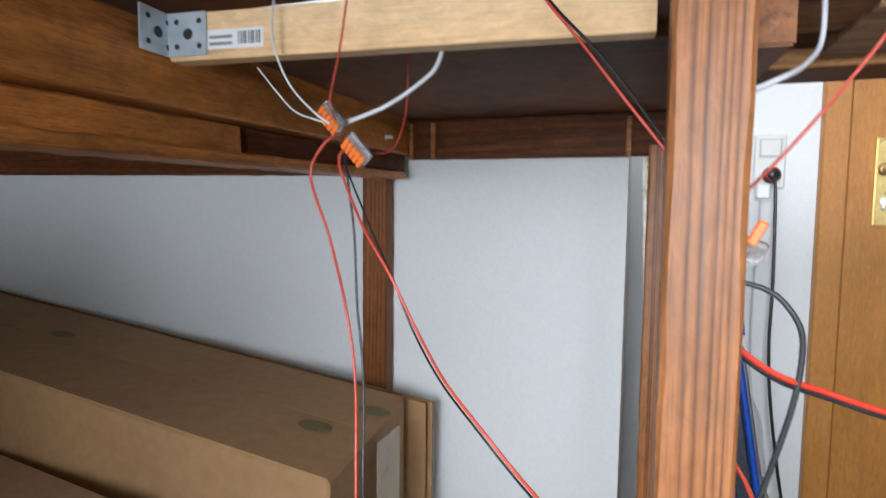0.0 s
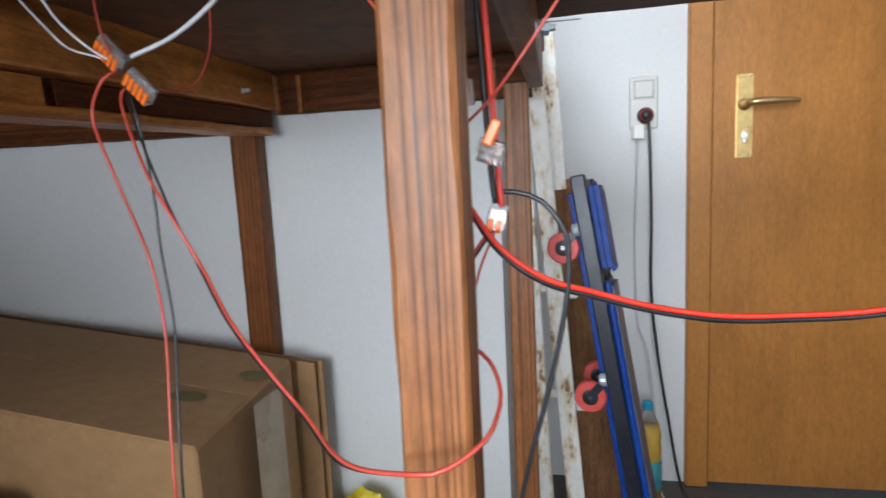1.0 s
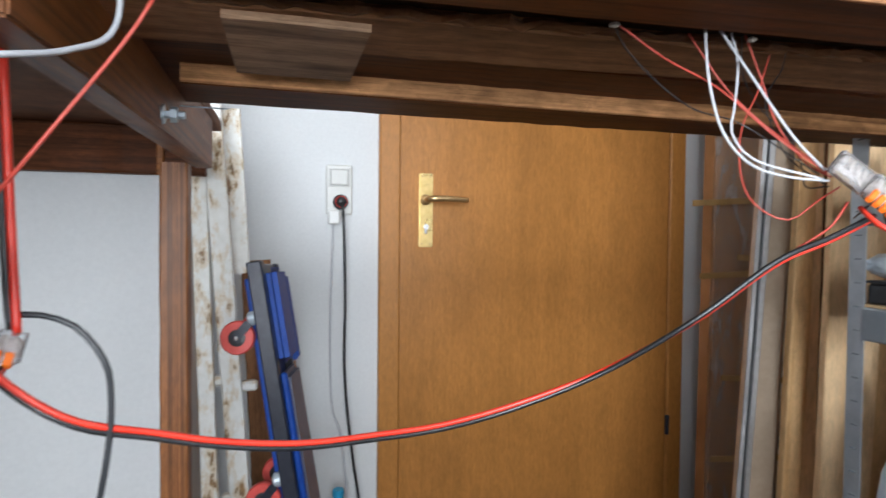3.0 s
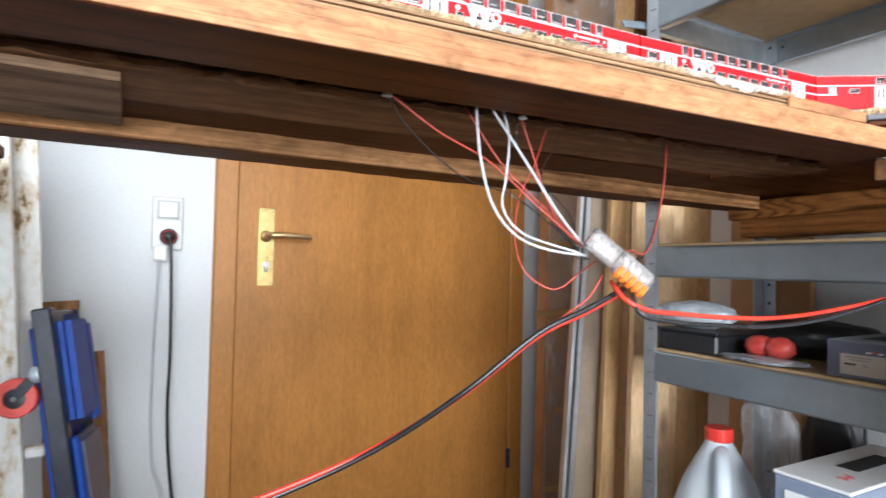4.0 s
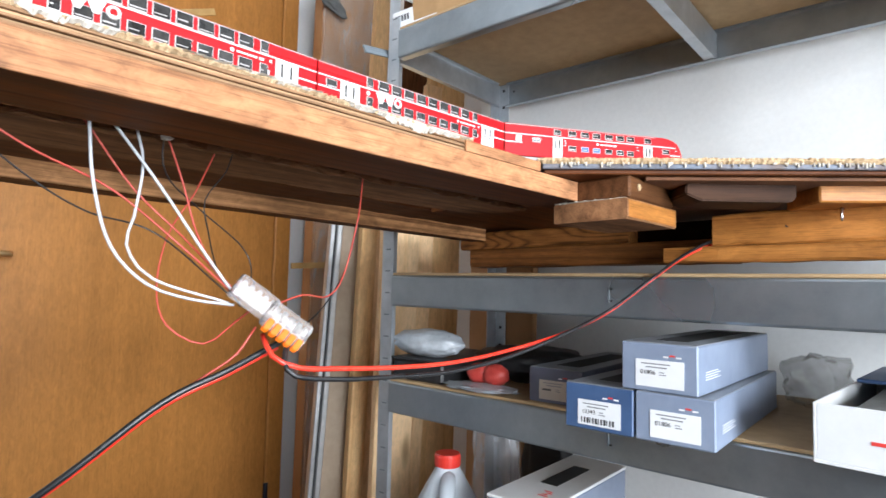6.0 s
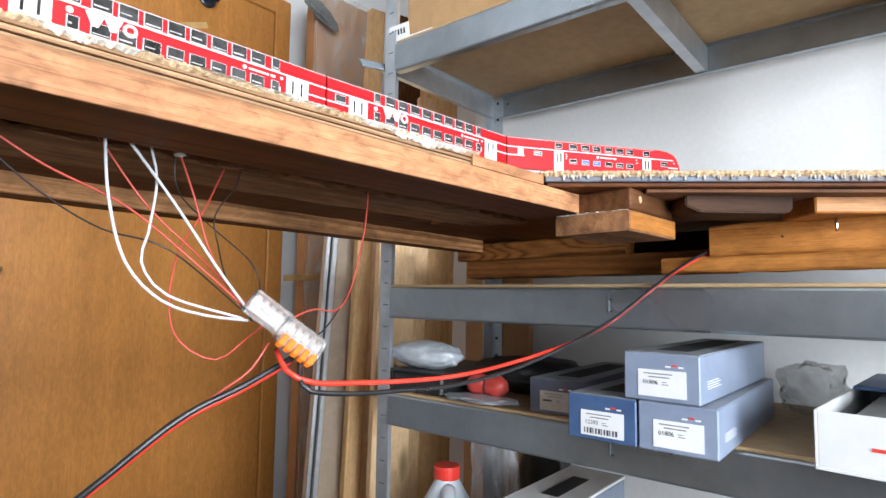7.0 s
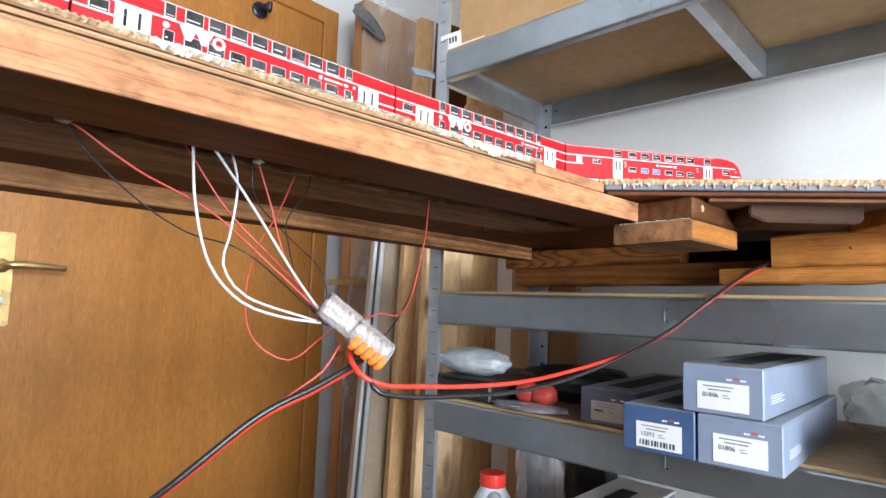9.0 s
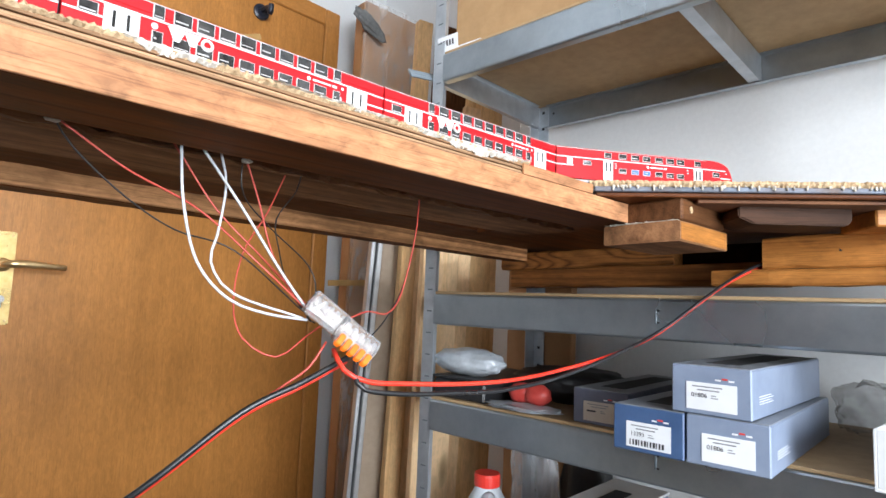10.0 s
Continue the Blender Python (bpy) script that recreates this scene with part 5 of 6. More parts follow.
for x, y, sx, sy in ((X0, Y1, 1, -1), (X0, Y0, 1, 1), (X1, Y1, -1, -1), (X1, Y0, -1, 1)):
    po = angle_post(x, y, sx, sy)
    if x == X0:
        for k in range(38):
            z = 0.52 + 0.0335 * k
            part("slot", box(x - 0.0005, x + 0.0001, min(y, y + sy * 0.024) + 0.006, max(y, y + sy * 0.024) - 0.008, z, z + 0.0020, 0), M_DUCT, po, "stamped slot")
    else:
        for k in range(38):
            z = 0.52 + 0.0335 * k
            part("slot", box(x - 0.0024, x - 0.0017, min(y, y + sy * 0.024) + 0.009, max(y, y + sy * 0.024) - 0.010, z, z + 0.005, 0), M_DARKGAP, po, "round punched hole")
for zb in (1.392, 1.0033, 0.8432, 0.47):
    for xf, fl in ((X0 - 0.0015, 1), (X1 + 0.0015, -1)):
        yA, yB = Y0 + 0.004, Y1 - 0.023
        bb = channel("beam", (xf, yA, zb), (xf, yB, zb), (fl, 0, 0), 0.014, M_STEEL, "grey galvanised shelf beam")
        if fl == 1:
            part("slot_tab", box(xf - 0.0010, xf - 0.0002, 0.6900, 0.6925, zb + 0.0185, zb + 0.0340, 0.0003), M_DUCT, bb, "bent slot edge")
            part("slot_hole", box(xf - 0.0005, xf - 0.0001, 0.6870, 0.6900, zb + 0.0185, zb + 0.0205, 0), M_DARKGAP, bb)
            part("slot_hole", box(xf - 0.0005, xf - 0.0001, 0.6870, 0.6900, zb + 0.0320, zb + 0.0340, 0), M_DARKGAP, bb)
        else:
            for yy in (yB - 0.012, yA + 0.012):
                part("rivet_hole", lathe([(0.0022, 0), (0.0022, 0.0004), (0, 0.0004)], 10), M_DARKGAP, bb, M=pose(xf - 0.0018, yy, zb + 0.030, 0, -90, 0))
    for yf, fl in ((Y0, 1), (Y1 - 0.001, -1)):
        channel("side_beam", (X0 + 0.016, yf, zb), (X1 - 0.016, yf, zb), (0, fl, 0), 0.012, M_STEELPOST)
    bm, m = profile([(0, 0.002), (0.016, 0.002), (0.016, 0.004), (0.0018, 0.004), (0.0018, 0.042), (0.012, 0.042), (0.012, 0.0438), (0, 0.0438)], X1 - X0 - 0.004, Matrix(((0, 0, 1, X0 + 0.002), (1, 0, 0, 0.656), (0, 1, 0, zb), (0, 0, 0, 1))))
    part("centre_brace", bm, M_STEELPOST, rk, "folded steel centre brace", M=m)
    part("shelf_board", box(X0 + 0.0005, X1 - 0.002, Y0 + 0.003, Y1 - 0.003, zb + 0.0470, zb + 0.0510, 0.0008), M_FIBRE, rk, "brown fibreboard shelf")

# things on the rack
def label_text(txt, size, M, parent):
    cu = bpy.data.curves.new("label_text", "FONT")
    cu.body, cu.size, cu.extrude = txt, size, 0.00005
    cu.materials.append(M_INK)
    ob = new("label_text", cu)
    ob.parent = parent
    ob.matrix_parent_inverse = WORLD[parent].inverted()
    ob.matrix_basis = M
    WORLD[ob] = M.copy()
    return ob


def model_box(at, yaw, ln, wd, h, mat_, label, number="", lab=M_LABEL, old=False, topm=None, barcode=False):
    """A card box, its printed end at local x 0 facing -x, width along -y."""
    m = pose(*at, 0, 0, yaw)
    c = thing("model_train_box", at, label, "box", "boxes on the rack")
    part("carton", box(0, ln, -wd, 0, 0, h, 0.0012), mat_, c, M=m)
    part("top_flap", box(0.001, ln - 0.001, -wd + 0.001, -0.001, h - 0.0004, h + 0.0006, 0.0003), topm or M_BOXTOP, c, "grey dusty top", M=m)
    part("window", box(0.035, ln - 0.03, -wd * 0.72, -wd * 0.28, h + 0.0006, h + 0.0009, 0), M_DARKGAP, c, "dark top window", M=m)
    f = m @ axes((0, 0, 0), (0, -1, 0), zdir=(-1, 0, 0))
    lw = wd * 0.63
    lx = wd * 0.20
    st_ = part("label", box(lx, lx + lw, h * 0.10, h * 0.66, 0.0002, 0.0006, 0), lab, c, "white printed label", M=f)
    for k in range(3):
        part("emblem_bar", box(lx + lw * (0.58 + 0.13 * k), lx + lw * (0.69 + 0.13 * k), h * (0.72 + 0.03 * (k == 1)), h * (0.755 + 0.03 * (k == 1)), 0.0002, 0.0005, 0), M_INKRED if k == 1 else M_LABEL, c, M=f)
    for k, (a, b_) in enumerate(((0.12, 0.72), (0.22, 0.66))):
        part("print_bar", box(lx + lw * a, lx + lw * b_, h * (0.565 - 0.07 * k), h * (0.59 - 0.07 * k), 0.0007, 0.0008, 0), M_INKGREY, st_, M=f)
    part("print_bar", box(lx + lw * 0.5, lx + lw * 0.6, h * 0.40, h * 0.42, 0.0007, 0.0008, 0), M_INKGREY, st_, M=f)
    part("print_bar", box(lx + lw * 0.5, lx + lw * 0.64, h * 0.35, h * 0.37, 0.0007, 0.0008, 0), M_INKGREY, st_, M=f)
    if number:
        label_text(number, h * 0.13, f @ Matrix.Translation((lx + lw * 0.1, h * 0.355, 0.0008)), st_)
    else:
        part("print_bar", box(lx + lw * 0.1, lx + lw * 0.36, h * 0.36, h * 0.41, 0.0007, 0.0008, 0), M_INK, st_, M=f)
    if barcode:
        for k in range(12):
            part("barcode_bar", box(lx + lw * (0.08 + 0.066 * k), lx + lw * (0.105 + 0.066 * k + 0.012 * (k % 3)), h * 0.15, h * 0.27, 0.0007, 0.0008, 0), M_INK, st_, M=f)
    g = m @ axes((0, -wd, 0), (1, 0, 0), zdir=(0, -1, 0))
    for k in range(4):
        part("print_bar", box(ln * 0.08, ln * (0.22 + 0.03 * (k % 2)), h * (0.44 - 0.05 * k), h * (0.455 - 0.05 * k), 0.0002, 0.0004, 0), M_LABEL, c, M=g)
    return c


model_box((1.000, 0.6305, 0.8945), 0.5, 0.270, 0.072, 0.0450, M_BOXBLUE, "blue-grey card box for model coaches, lower of two", "01806")
model_box((1.000, 0.6440, 0.9408), -1.0, 0.262, 0.0715, 0.0450, M_BOXBLUE, "blue-grey card box for model coaches, stacked on top", "01806")
model_box((1.000, 0.7045, 0.8945), 0.0, 0.26, 0.0720, 0.0445, M_BOXDARK, "dark blue card box for a model wagon with barcode label", "13393", barcode=True)
model_box((1.086, 0.802, 0.8945), 2.0, 0.24, 0.072, 0.0420, M_BOXOLD, "faded blue card box with yellowed label", "", M_LABELOLD)
c = thing("white_model_box", (1.04, 0.49, 0.8945), "open white card box with a wrapped model inside", "box")
bm = box(0, 0.28, -0.09, 0, 0, 0.003, 0.0005)
for a_ in ((0, 0.28, -0.0025, 0, 0.003, 0.05), (0, 0.28, -0.09, -0.0875, 0.003, 0.05), (0, 0.0025, -0.0875, -0.0025, 0.003, 0.05), (0.2775, 0.28, -0.0875, -0.0025, 0.003, 0.05)):
    box(*a_, 0.0005, bm)
mw = pose(1.035, 0.491, 0.8945, 0, 0, -5)
part("tray", bm, M_BOXWHITE, c, M=mw)
part("model", box(0.02, 0.26, -0.07, -0.02, 0.004, 0.046, 0.006), M_CLOTH, c, "grey wrapped model", M=mw)
part("print_bar", box(-0.0006, -0.0002, -0.062, -0.04, 0.022, 0.025, 0), M_INKRED, c, M=mw)
part("lid", box(0.15, 0.3, -0.1, -0.005, 0.052, 0.056, 0.001), M_BOXDARK, c, "dark blue lid edge", M=mw)
bg = part("crumpled_bag", crumpled(0.030, 0.036, 0.034, 3, 0.35, 2.5), M_BAGDARK, None, "smoky crumpled plastic bag on the shelf", M=pose(1.320, 0.525, 0.926), smooth=True)
tagged(bg, category="bag")
bg = part("plastic_packet", crumpled(0.030, 0.066, 0.0205, 5, 0.13, 4.2), M_BAGGREY, None, "rolled translucent grey plastic packet", M=pose(1.122, 1.008, 0.9475), smooth=True)
tagged(bg, category="packet")
k_ = thing("black_case", (1.16, 0.99, 0.8945), "flat black plastic case with clear lid", "case")
part("base", box(1.084, 1.26, 0.945, 1.045, 0.8945, 0.923, 0.003), M_BLACKPL, k_)
part("lid", box(1.082, 1.262, 0.943, 1.047, 0.9234, 0.9270, 0.001), M_BLACKPL, k_, M=I4)
o = part("black_plastic_bag", crumpled(0.085, 0.105, 0.026, 31, 0.22, 2.6), M_BLACKPL, None, "glossy black plastic bag lying behind the red balls", M=pose(1.255, 0.905, 0.916), smooth=True)
tagged(o, category="bag")
for k, yy in enumerate((0.912, 0.885)):
    o = part("red_foam_ball", crumpled(0.017, 0.0195, 0.0150, 8 + k, 0.15, 2.5, 3), M_REDFOAM, None, "shiny lumpy red ball lying on the shelf", M=pose(1.122, yy - 0.006, 0.9125), smooth=True)
    tagged(o, category="ball", group="red balls")
o = part("paper_packet", crumpled(0.03, 0.055, 0.003, 9, 0.4, 3.0, 3), M_BAGGREY, None, "flat crumpled paper packet", M=pose(1.096, 0.885, 0.8985))
tagged(o, category="packet")
o = thing("price_tag", (1.085, 1.03, 1.44), "white cardboard price tag with bars on the top shelf", "tag")
mp_ = pose(1.079, 1.058, 1.4425, 0, -8, 2) @ axes((0, 0, 0), (0, -1, 0), zdir=(-1, 0, 0))
part("card", box(0, 0.042, 0, 0.026, 0, 0.0008, 0.0002), M_LABEL, o, M=mp_)
for k in range(5):
    part("print_bar", box(0.006 + 0.006 * k, 0.0095 + 0.006 * k, 0.010, 0.019, 0.0009, 0.0011, 0), M_INK, o, M=mp_)
part("strip", box(0.03, 0.085, -0.001, 0.006, -0.004, -0.003, 0.0002), M_LABEL, o, M=mp_)
tc = thing("top_carton", (1.24, 0.87, 1.4435), "light brown cardboard carton on the top shelf", "carton")
part("box", box(1.118, 1.372, 0.60, 1.060, 1.4435, 1.78, 0.004), M_TOPCARTON, tc)
part("flap_line", box(1.1172, 1.1179, 0.606, 1.055, 1.70, 1.7015, 0), M_DARKGAP, tc, M=I4)
bx = thing("cable_duct", (1.1, 1.08, 1.39), "short grey plastic profile lying across the rack side", "profile")
for k in range(3):
    part("rib", box(-0.075 + 0.003 * k, 0.055, 0.005 * k, 0.0042 + 0.005 * k, 0.0055 * k, 0.0046 + 0.0055 * k, 0.0008), M_DUCT, bx, M=pose(1.105, 1.069, 1.4055, 0, -9, 0))
lb_ = thing("white_lid_box", (1.09, 0.82, 0.5215), "white and blue card box with dark handle slot", "box")
ml = pose(1.089, 0.866, 0.5215, 0, 0, 0.2)
part("carton", box(0, 0.242, -0.088, 0, 0, 0.238, 0.002), M_BOXBLUE, lb_, M=ml)
part("lid", box(-0.001, 0.243, -0.089, 0.001, 0.2382, 0.2425, 0.001), M_BOXWHITE, lb_, "white glossy lid", M=ml)
part("label", box(-0.0018, -0.0010, -0.073, -0.014, 0.17, 0.222, 0.0002), M_LABEL, lb_, "white printed label", M=ml)
part("handle", box(0.085, 0.185, -0.056, -0.030, 0.2427, 0.2437, 0.0003), M_DARKGAP, lb_, "dark handle slot", M=ml)
for k in range(4):
    part("emblem_bar", box(0.040 + 0.006 * k, 0.0425 + 0.006 * k, -0.066 + 0.003 * (k % 2), -0.052 - 0.003 * (k % 3), 0.2427, 0.2431, 0), M_INKRED, lb_, M=ml)
jg = thing("plastic_jug", (1.158, 0.993, 0.5212), "milky white plastic jug with red screw cap", "jug")
bm = lathe([(0.066, 0), (0.076, 0.006), (0.076, 0.10), (0.071, 0.135), (0.056, 0.175), (0.037, 0.208), (0.023, 0.230), (0.020, 0.236), (0.020, 0.246), (0, 0.246)], 28)
for v in bm.verts:
    v.co.y *= 0.85
part("body", bm, M_JUG, jg, M=pose(1.158, 0.993, 0.5212), smooth=True)
part("handle", tube([(-0.012, -0.012, 0.222), (-0.034, -0.03, 0.213), (-0.052, -0.044, 0.185), (-0.064, -0.052, 0.14), (-0.066, -0.05, 0.09), (-0.05, -0.04, 0.06)], 0.0115, 12), M_JUG, jg, "moulded jug handle", M=pose(1.158, 0.993, 0.5212), smooth=True)
part("cap", lathe([(0.0195, 0), (0.0205, 0.002), (0.0205, 0.016), (0.019, 0.0195), (0, 0.0195)], 24), M_REDCAP, jg, "red screw cap", M=pose(1.158, 0.993, 0.7572), smooth=False)
o = part("hanging_plastic_bag", crumpled(0.03, 0.045, 0.16, 12, 0.3, 2.2), M_BAGCLEAR, None, "clear plastic bag hanging behind the jug", M=pose(1.30, 1.0, 0.68), smooth=True)
tagged(o, category="bag")
# black lump added in place of the dark upright panel behind the jug
o = part("dark_bag", crumpled(0.020, 0.050, 0.15, 14, 0.25, 2.0), M_BLACKPL, None, "narrow black lump standing in for the dark panel behind the jug", M=pose(1.385, 0.945, 0.674), smooth=True)
tagged(o, category="bag")

# ---- timber and wrapped goods in the corner ----
def leaning(name, x, y, lean, wd, th, h, mat_, label, category, seed, group=""):
    a, b_ = Vector((x, y, 0.0)), Vector((x + lean, y + 0.02, h))
    o = part(name, rough_plank((b_ - a).length, wd, th, seed, 0.0015, 0.0004), mat_, None, label, M=axes(a, b_ - a, zdir=(0.35, 1, 0)))
    return tagged(o, category=category, group=group)


leaning("pine_batten", 1.194, 1.28, 0.088, 0.034, 0.022, 1.66, M_OLDPINE, "pale pine batten leaning in the corner", "batten", 91, "timber in the corner")
leaning("pine_batten", 1.236, 1.275, 0.032, 0.036, 0.022, 1.30, M_PINE, "pale pine batten leaning in the corner", "batten", 92, "timber in the corner")
leaning("pine_board", 1.205, 1.18, 0.055, 0.078, 0.02, 1.36, M_PINE, "yellowed pine board behind the rack post", "board", 93, "timber in the corner")
leaning("brown_board", 1.44, 1.36, 0.09, 0.20, 0.02, 1.75, M_BROWNPINE, "brown board leaning in the corner", "board", 94, "timber in the corner")
leaning("brown_board", 1.33, 1.26, 0.10, 0.040, 0.02, 1.50, M_PINE, "pale pine batten leaning in the corner", "board", 95, "timber in the corner")
leaning("pine_board", 1.47, 1.30, 0.06, 0.10, 0.02, 1.9, M_OLDPINE, "yellowed pine board leaning in the corner", "board", 96, "timber in the corner")
o = part("brown_board", rough_plank(1.30, 0.150, 0.018, 98, 0.002, 0.0005), M_PARCEL, None, "brown board standing against the wall behind the rack", M=axes((1.378, 1.060, 0), (0.015, 0, 1.3), zdir=(1, 0, 0)))
tagged(o, category="board", group="timber in the corner")
o = thing("aluminium_rail", (1.12, 1.38, 0), "aluminium sliding rail with dark rubber groove leaning", "rail")
ma = axes((1.133, 1.35, 0), (0.107, 0.0, 1.6), zdir=(0.35, 1, 0))
part("profile", box(0, 1.32, -0.013, -0.004, -0.01, 0.01, 0.0015), M_ALU, o, M=ma)
part("profile", box(0, 1.32, 0.001, 0.012, -0.01, 0.01, 0.0015), M_ALU, o, M=ma)
part("groove", box(0, 1.315, -0.004, 0.001, -0.004, 0.008, 0), M_DARKGAP, o, M=ma)
leaning("beige_panel", 1.168, 1.335, 0.09, 0.056, 0.014, 1.28, M_BEIGE, "beige grey panel strip leaning", "panel", 97)
wr = thing("wrapped_parcel", (1.63, 1.92, 0), "tall cardboard parcel wrapped in clear film and tape", "parcel")
mwr = pose(1.550, 1.90, 0, 0, 0.6, -4)
part("cardboard", box(0, 0.262, 0, 0.06, 0, 2.05, 0.008), M_PARCEL, wr, M=mwr)
rng = random.Random(5)
bm = bmesh.new()
nx, nz = 14, 60
grid = [[bm.verts.new((-0.010 + 0.295 * i / nx, -0.012 + 0.014 * noise.noise(Vector((i * 0.55, k * 0.16, 2.0))) + 0.006 * noise.noise(Vector((i * 1.7, k * 0.4, 7.0))), 2.05 * k / nz)) for i in range(nx + 1)] for k in range(nz + 1)]
for k in range(nz):
    for i in range(nx):
        bm.faces.new((grid[k][i], grid[k][i + 1], grid[k + 1][i + 1], grid[k + 1][i]))
part("film", bm, M_WRAP, wr, "loose creased clear film", M=mwr, smooth=True)
for k, (z, tl) in enumerate(((0.55, 4), (0.86, -3), (0.92, 5), (1.08, -4), (1.66, 22), (0.3, 2))):
    part("tape", box(-0.010, 0.285, -0.021, -0.018, z, z + 0.018, 0.0004), M_BROWNTAPE, wr, "yellowed tape band", M=mwr @ pose(0, 0, 0, 0, tl, 0) if abs(tl) < 10 else mwr @ pose(0, 0, z - z * math.cos(radians(tl)), 0, -tl, 0))
cl = part("grey_cloth_scrap", crumpled(0.062, 0.012, 0.024, 17, 0.4, 2.5), M_CLOTH, None, "grey cloth scrap caught on the parcel", M=pose(1.57, 1.868, 1.95, 0, 35, -10), smooth=True)
tagged(cl, category="cloth")

# ---- corner left of the door ----
fr_ = thing("old_white_frame", (0.2, 1.9, 0), "old white painted wooden frame with peeling paint leaning", "frame")


def stile(name, a_, b_, wd, th, mat_, seed, label=""):
    a_, b_ = Vector(a_), Vector(b_)
    part(name, rough_plank((b_ - a_).length, wd, th, seed, 0.002, 0.0006), mat_, fr_, label, M=axes(a_, b_ - a_, zdir=(0, 1, 0)))


stile("stile", (0.1849, 1.5417, 0.0), (0.139, 1.5943, 1.1772), 0.0292, 0.0189, M_PEEL, 101)
stile("stile", (0.2549, 1.5445, 0.0), (0.1622, 1.5892, 1.2463), 0.0361, 0.0215, M_PEEL, 102, "white stile with rusty chips")
stile("board", (0.205, 1.6599, 0.9026), (0.1848, 1.6786, 1.2377), 0.052, 0.016, M_PEEL, 104, "whitish weathered board with rusty chips")
for x, z, wd, y in ((0.227, 0.679, 0.043, 1.604), (0.247, 0.434, 0.043, 1.603), (0.179, 0.692, 0.026, 1.606), (0.195, 0.460, 0.026, 1.605)):
    part("rung", box(x - wd / 2, x + wd / 2, y - 0.011, y + 0.011, z, z + 0.019, 0.004), M_PEEL, fr_)
for k, (x0, x1, top) in enumerate(((0.275, 0.225, 0.92), (0.34, 0.28, 0.80))):
    o = part("old_board", rough_plank(top, 0.075, 0.02, 103 + k, 0.003, 0.001), M_GREYWOOD, None, "weathered grey-brown board leaning on the wall", M=axes((x0, 1.93, 0), (x1 - x0, 0.10, top), zdir=(0, 1, 0)))
    tagged(o, category="board", group="old boards in the corner")
cr = thing("roller_creeper", (0.386, 1.45, 0), "blue and black creeper board with red casters leaning", "creeper")
A0, A1 = Vector((0.391, 1.416, 0.012)), Vector((0.246, 1.496, 0.935))
CS = 0.83
mc = axes(A0, A1 - A0, ydir=(0.045, 0.28, 0.0)) @ Matrix.Scale(CS, 4)
LC = (A1 - A0).length / CS
part("side_rail", box(0, LC, -0.015, 0.015, -0.018, 0.014, 0.003), M_DARKSTEEL, cr, "dark steel side rail", M=mc)
part("side_rail", box(0.02, LC * 0.995, 0.165, 0.184, -0.018, 0.010, 0.003), M_DARKSTEEL, cr, M=mc)
part("cross_rail", box(0.0, 0.025, 0.015, 0.165, -0.015, 0.008, 0.003), M_DARKSTEEL, cr, M=mc)
part("cross_rail", box(LC * 0.97, LC * 0.995, 0.015, 0.165, -0.010, 0.010, 0.003), M_DARKSTEEL, cr, M=mc)
part("deck", box(0.03, LC * 0.97, 0.018, 0.160, 0.0, 0.030, 0.003), M_BLUEPAD, cr, "blue board under the cushion", M=mc)
part("pad", box(0.03, LC * 0.78, 0.012, 0.160, -0.034, -0.0065, 0.010), M_GREYPAD, cr, "grey cushioned board", M=mc)
part("pad_edge", box(0.03, LC * 0.785, -0.004, 0.0115, -0.032, -0.0185, 0.004), M_BLUEPAD, cr, "blue vinyl piping", M=mc)
part("headrest", box(LC * 0.80, LC * 0.985, 0.0, 0.125, -0.042, -0.0185, 0.012), M_BLUEPAD, cr, "glossy blue headrest cushion", M=mc)
part("headrest_back", box(LC * 0.79, LC * 0.97, 0.126, 0.165, -0.040, -0.020, 0.006), M_BLUEPAD, cr, M=mc)


def caster(u, v):
    """A swivel caster on the underside, its wheel trailing down the rail."""
    wm = mc @ axes((u - 0.035, v, 0.056), (1, 0, 0), zdir=(0, -1, 0))
    w_ = part("caster", lathe([(0.012, -0.010), (0.033, -0.010), (0.0355, -0.007), (0.0355, 0.007), (0.033, 0.010), (0.012, 0.010)], 30), M_REDWHEEL, cr, "red rubber caster wheel", M=wm)
    part("hub", lathe([(0.018, -0.0112), (0.018, 0.0112), (0.007, 0.0125), (0, 0.0125)], 20), M_BLACKPL, w_, "black hub", M=wm)
    part("axle", lathe([(0.005, -0.016), (0.005, 0.016), (0, 0.016)], 10), M_CHROME, w_, M=wm)
    for zz in (-0.0135, 0.0135):
        part("fork", prism([(-0.008, zz - 0.001), (-0.008, zz + 0.001), (0.04, zz + 0.001), (0.04, zz - 0.001)], -0.008, 0.010, 0.0006), M_DARKSTEEL, w_, "dark fork cheek", M=wm @ axes((0, 0, 0), (0.66, -0.75, 0), ydir=(0.75, 0.66, 0)))
    part("swivel", lathe([(0.014, 0.0), (0.015, 0.003), (0.015, 0.012), (0.010, 0.016), (0, 0.016)], 16), M_ZINC, w_, "zinc swivel", M=mc @ pose(u, v, 0.0145))


caster(LC * 0.895, 0.0)
caster(LC * 0.591, 0.0)
caster(LC * 0.895, 0.166)
caster(LC * 0.591, 0.166)

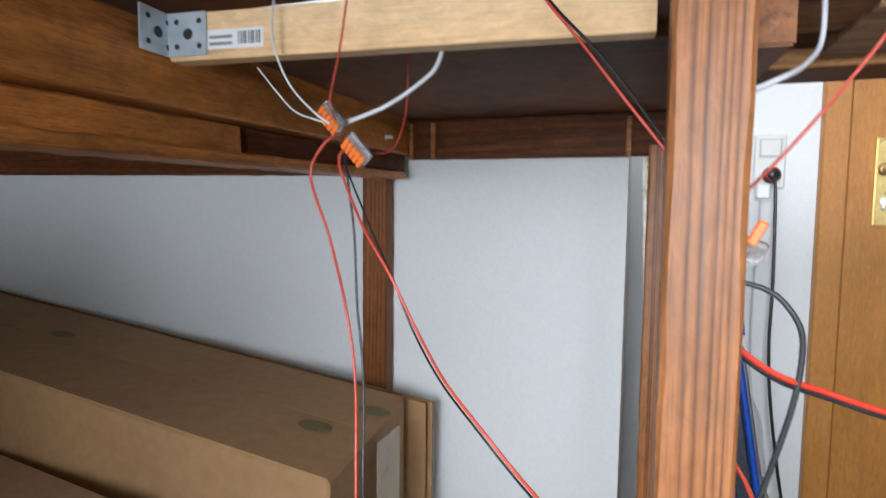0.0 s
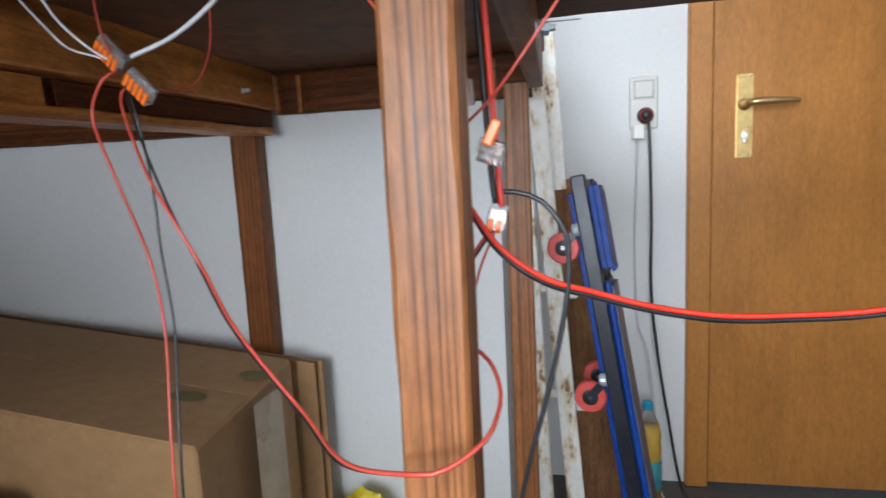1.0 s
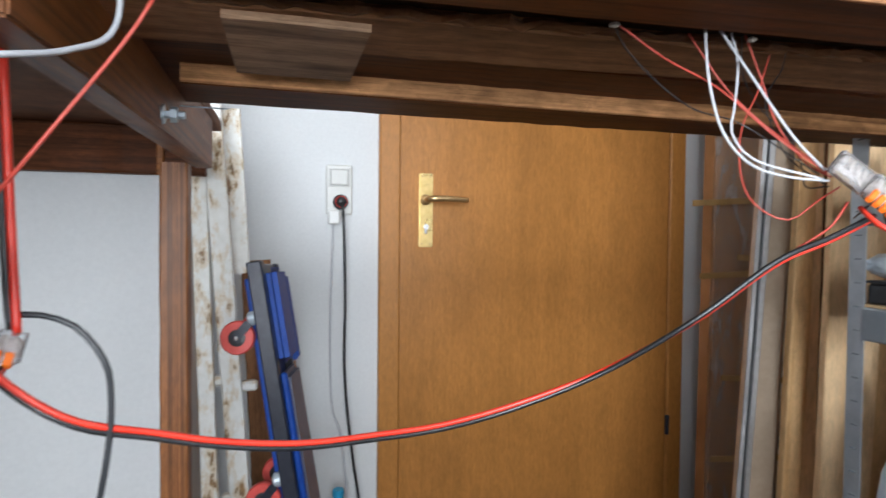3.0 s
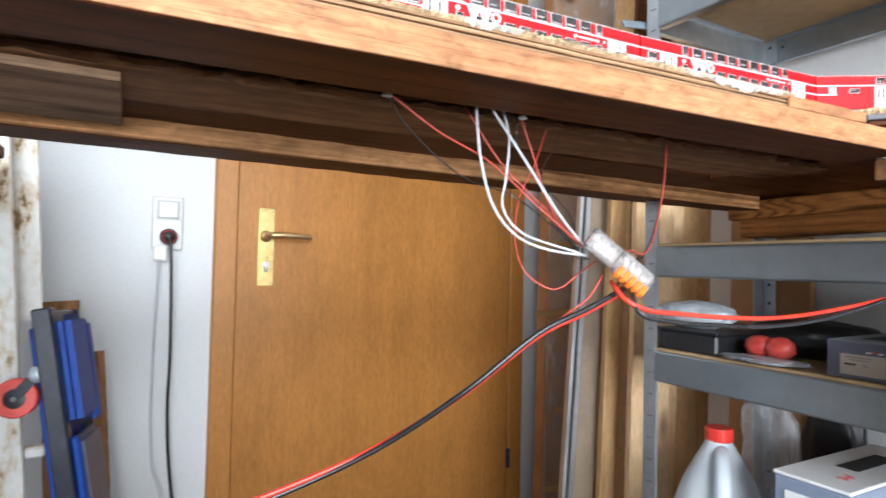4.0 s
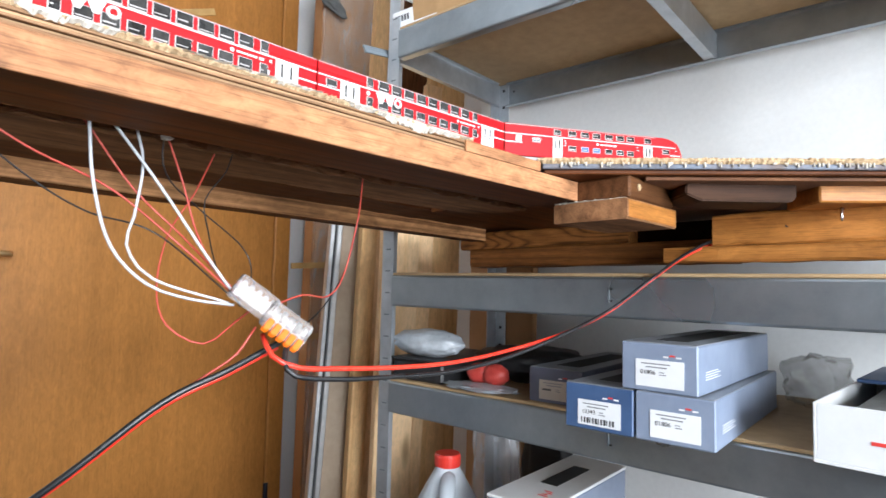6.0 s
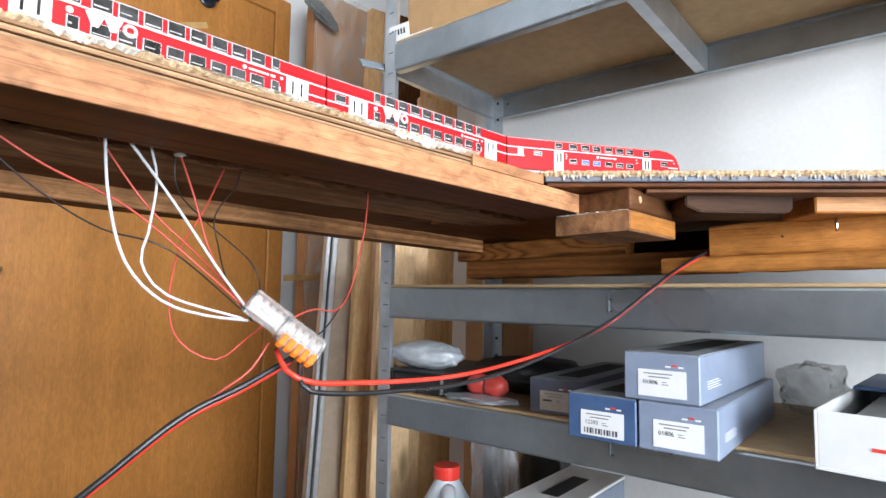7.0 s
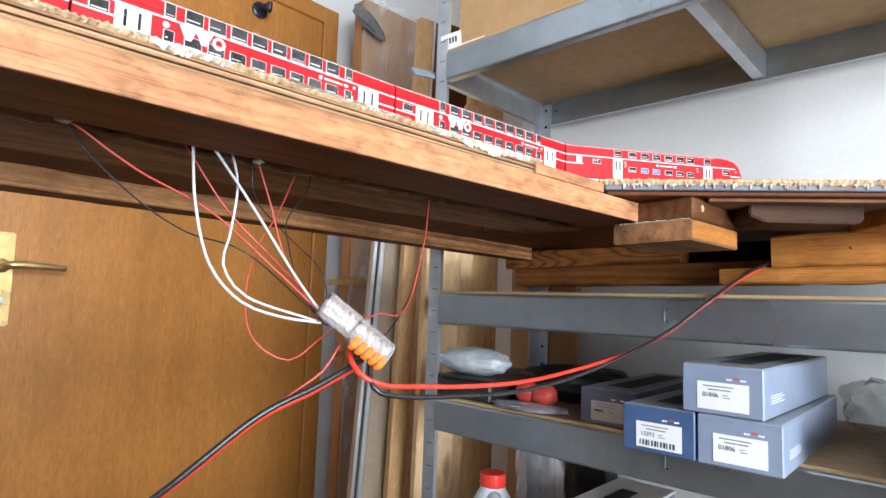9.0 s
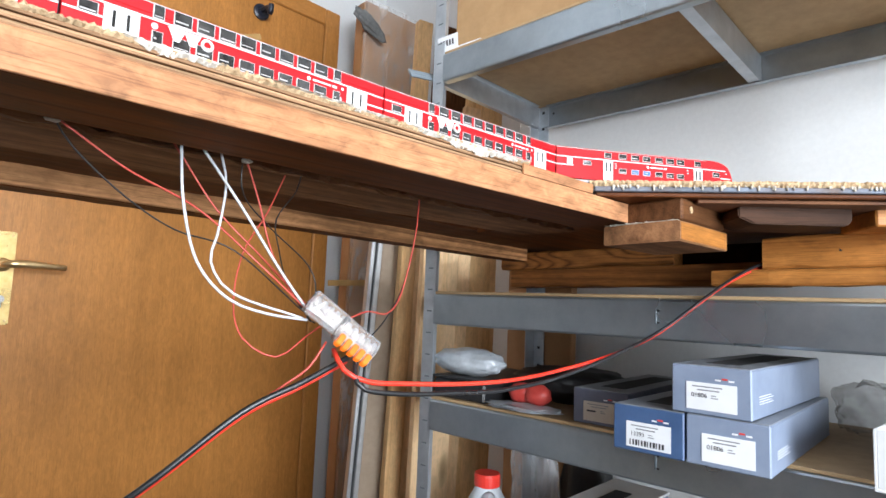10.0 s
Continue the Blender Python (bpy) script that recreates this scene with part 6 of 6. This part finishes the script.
bt = thing("juice_bottle", (0.437, 1.94, 0), "clear plastic bottle with orange juice and turquoise label", "bottle")
part("shell", lathe([(0.030, 0.0), (0.035, 0.006), (0.036, 0.09), (0.033, 0.105), (0.036, 0.12), (0.036, 0.19), (0.033, 0.205), (0.036, 0.22), (0.030, 0.252), (0.014, 0.285), (0.0125, 0.298), (0, 0.298)], 26), M_PET, bt, M=pose(0.437, 1.94, 0), smooth=True)
part("juice", lathe([(0.028, 0.004), (0.0335, 0.01), (0.0335, 0.09), (0.031, 0.105), (0.0335, 0.12), (0.0335, 0.19), (0.031, 0.205), (0.0335, 0.22), (0.026, 0.246), (0, 0.247)], 22), M_JUICE, bt, M=pose(0.437, 1.94, 0), smooth=True)
part("label", lathe([(0.0363, 0.075), (0.0366, 0.077), (0.0366, 0.155), (0.0363, 0.157)], 26), M_TURQ, bt, "turquoise and green label", M=pose(0.437, 1.94, 0), smooth=True)
part("cap", lathe([(0.0145, 0), (0.015, 0.002), (0.015, 0.017), (0.013, 0.0195), (0, 0.0195)], 20), M_BLUECAP, bt, "blue screw cap", M=pose(0.437, 1.94, 0.296))
o = part("green_sponge", box(0.305, 0.345, 1.92, 1.96, 0.36, 0.42, 0.01), M_GREEN, None, "dark green plastic piece stuck behind the creeper")
tagged(o, category="piece")

# ---- cartons on the floor ----
cb = thing("long_carton", (-0.8, 1.3, 0), "large closed brown cardboard carton with taped end", "carton")
mcb = axes((-0.258, 1.027, 0), (-0.9987, 0.0515, 0), zdir=(0, 0, 1))
CH, RISE = 0.616, 0.104


def carton_part(name, x0, x1, y0, y1, z0, z1, bev, mat_, parent, label=""):
    """A piece of the carton; its top climbs away from the near end."""
    bm = box(x0, x1, y0, y1, z0, z1, bev)
    for v in bm.verts:
        if v.co.z > 0.1:
            v.co.z += RISE * v.co.x
        v.co.x -= 0.15 * v.co.y
    return part(name, bm, mat_, parent, label, M=mcb)


carton_part("box", 0, 1.65, -0.345, 0.0, 0, CH, 0.004, M_CARTON, cb)
carton_part("top_flap", 0.004, 1.645, -0.170, -0.003, CH, CH + 0.002, 0.0008, M_CARTON, cb)
carton_part("top_flap", 0.004, 1.645, -0.342, -0.172, CH, CH + 0.002, 0.0008, M_CARTON, cb)
part("tape", box(-0.0012, -0.0004, -0.215, -0.135, CH - 0.24, CH + 0.002, 0.0003), M_TAPE, cb, "clear tape strip", M=mcb)
for u, v_ in ((0.11, -0.13), (0.06, -0.24), (0.80, -0.20)):
    bm = lathe([(0.030, 0), (0.030, 0.0004), (0.024, 0.0004), (0.021, 0.0003), (0, 0.0003)], 28)
    for vv in bm.verts:
        vv.co.y *= 0.62
    part("print_mark", bm, M_PRINT, cb, "faded green oval print", M=mcb @ pose(u, v_, CH + 0.0022 + RISE * u, 0, -math.degrees(math.atan(RISE)), 0))
fs = thing("flat_cardboard", (-0.8, 1.5, 0), "folded cardboard sheet standing behind the carton", "cardboard")
carton_part("sheet", -0.028, 1.50, -0.393, -0.387, 0.0, 0.598, 0.001, M_CARTONIN, fs)
carton_part("sheet", -0.036, 1.50, -0.381, -0.375, 0.0, 0.603, 0.001, M_CARTON, fs)
carton_part("sheet", -0.045, 1.55, -0.404, -0.398, 0.0, 0.600, 0.001, M_CARTON, fs)
yb = part("yellow_bag", crumpled(0.10, 0.05, 0.15, 21, 0.4, 2.2), M_YELLOW, None, "crumpled yellow plastic bag on the floor", M=pose(-0.195, 1.40, 0.150), smooth=False)
tagged(yb, category="bag")
wb = part("white_bag", crumpled(0.10, 0.06, 0.06, 23, 0.4, 2.2), M_BAGCLEAR, None, "crumpled white plastic bag on the floor", M=pose(-0.025, 1.40, 0.075), smooth=False)
tagged(wb, category="bag")

c2 = thing("small_carton", (-0.9, 1.0, 0), "light brown cardboard carton in front of the long one", "carton")
m2 = axes((-0.52, 0.978, 0), (-0.987, 0.16, 0), zdir=(0, 0, 1))
part("box", box(0, 0.75, 0.0, 0.30, 0, 0.55, 0.005), M_CARTONIN, c2, M=m2)
part("top_flap", box(0.004, 0.745, 0.004, 0.146, 0.5502, 0.553, 0.001), M_CARTONIN, c2, M=m2)
part("top_flap", box(0.004, 0.745, 0.150, 0.296, 0.5502, 0.553, 0.001), M_CARTONIN, c2, M=m2)
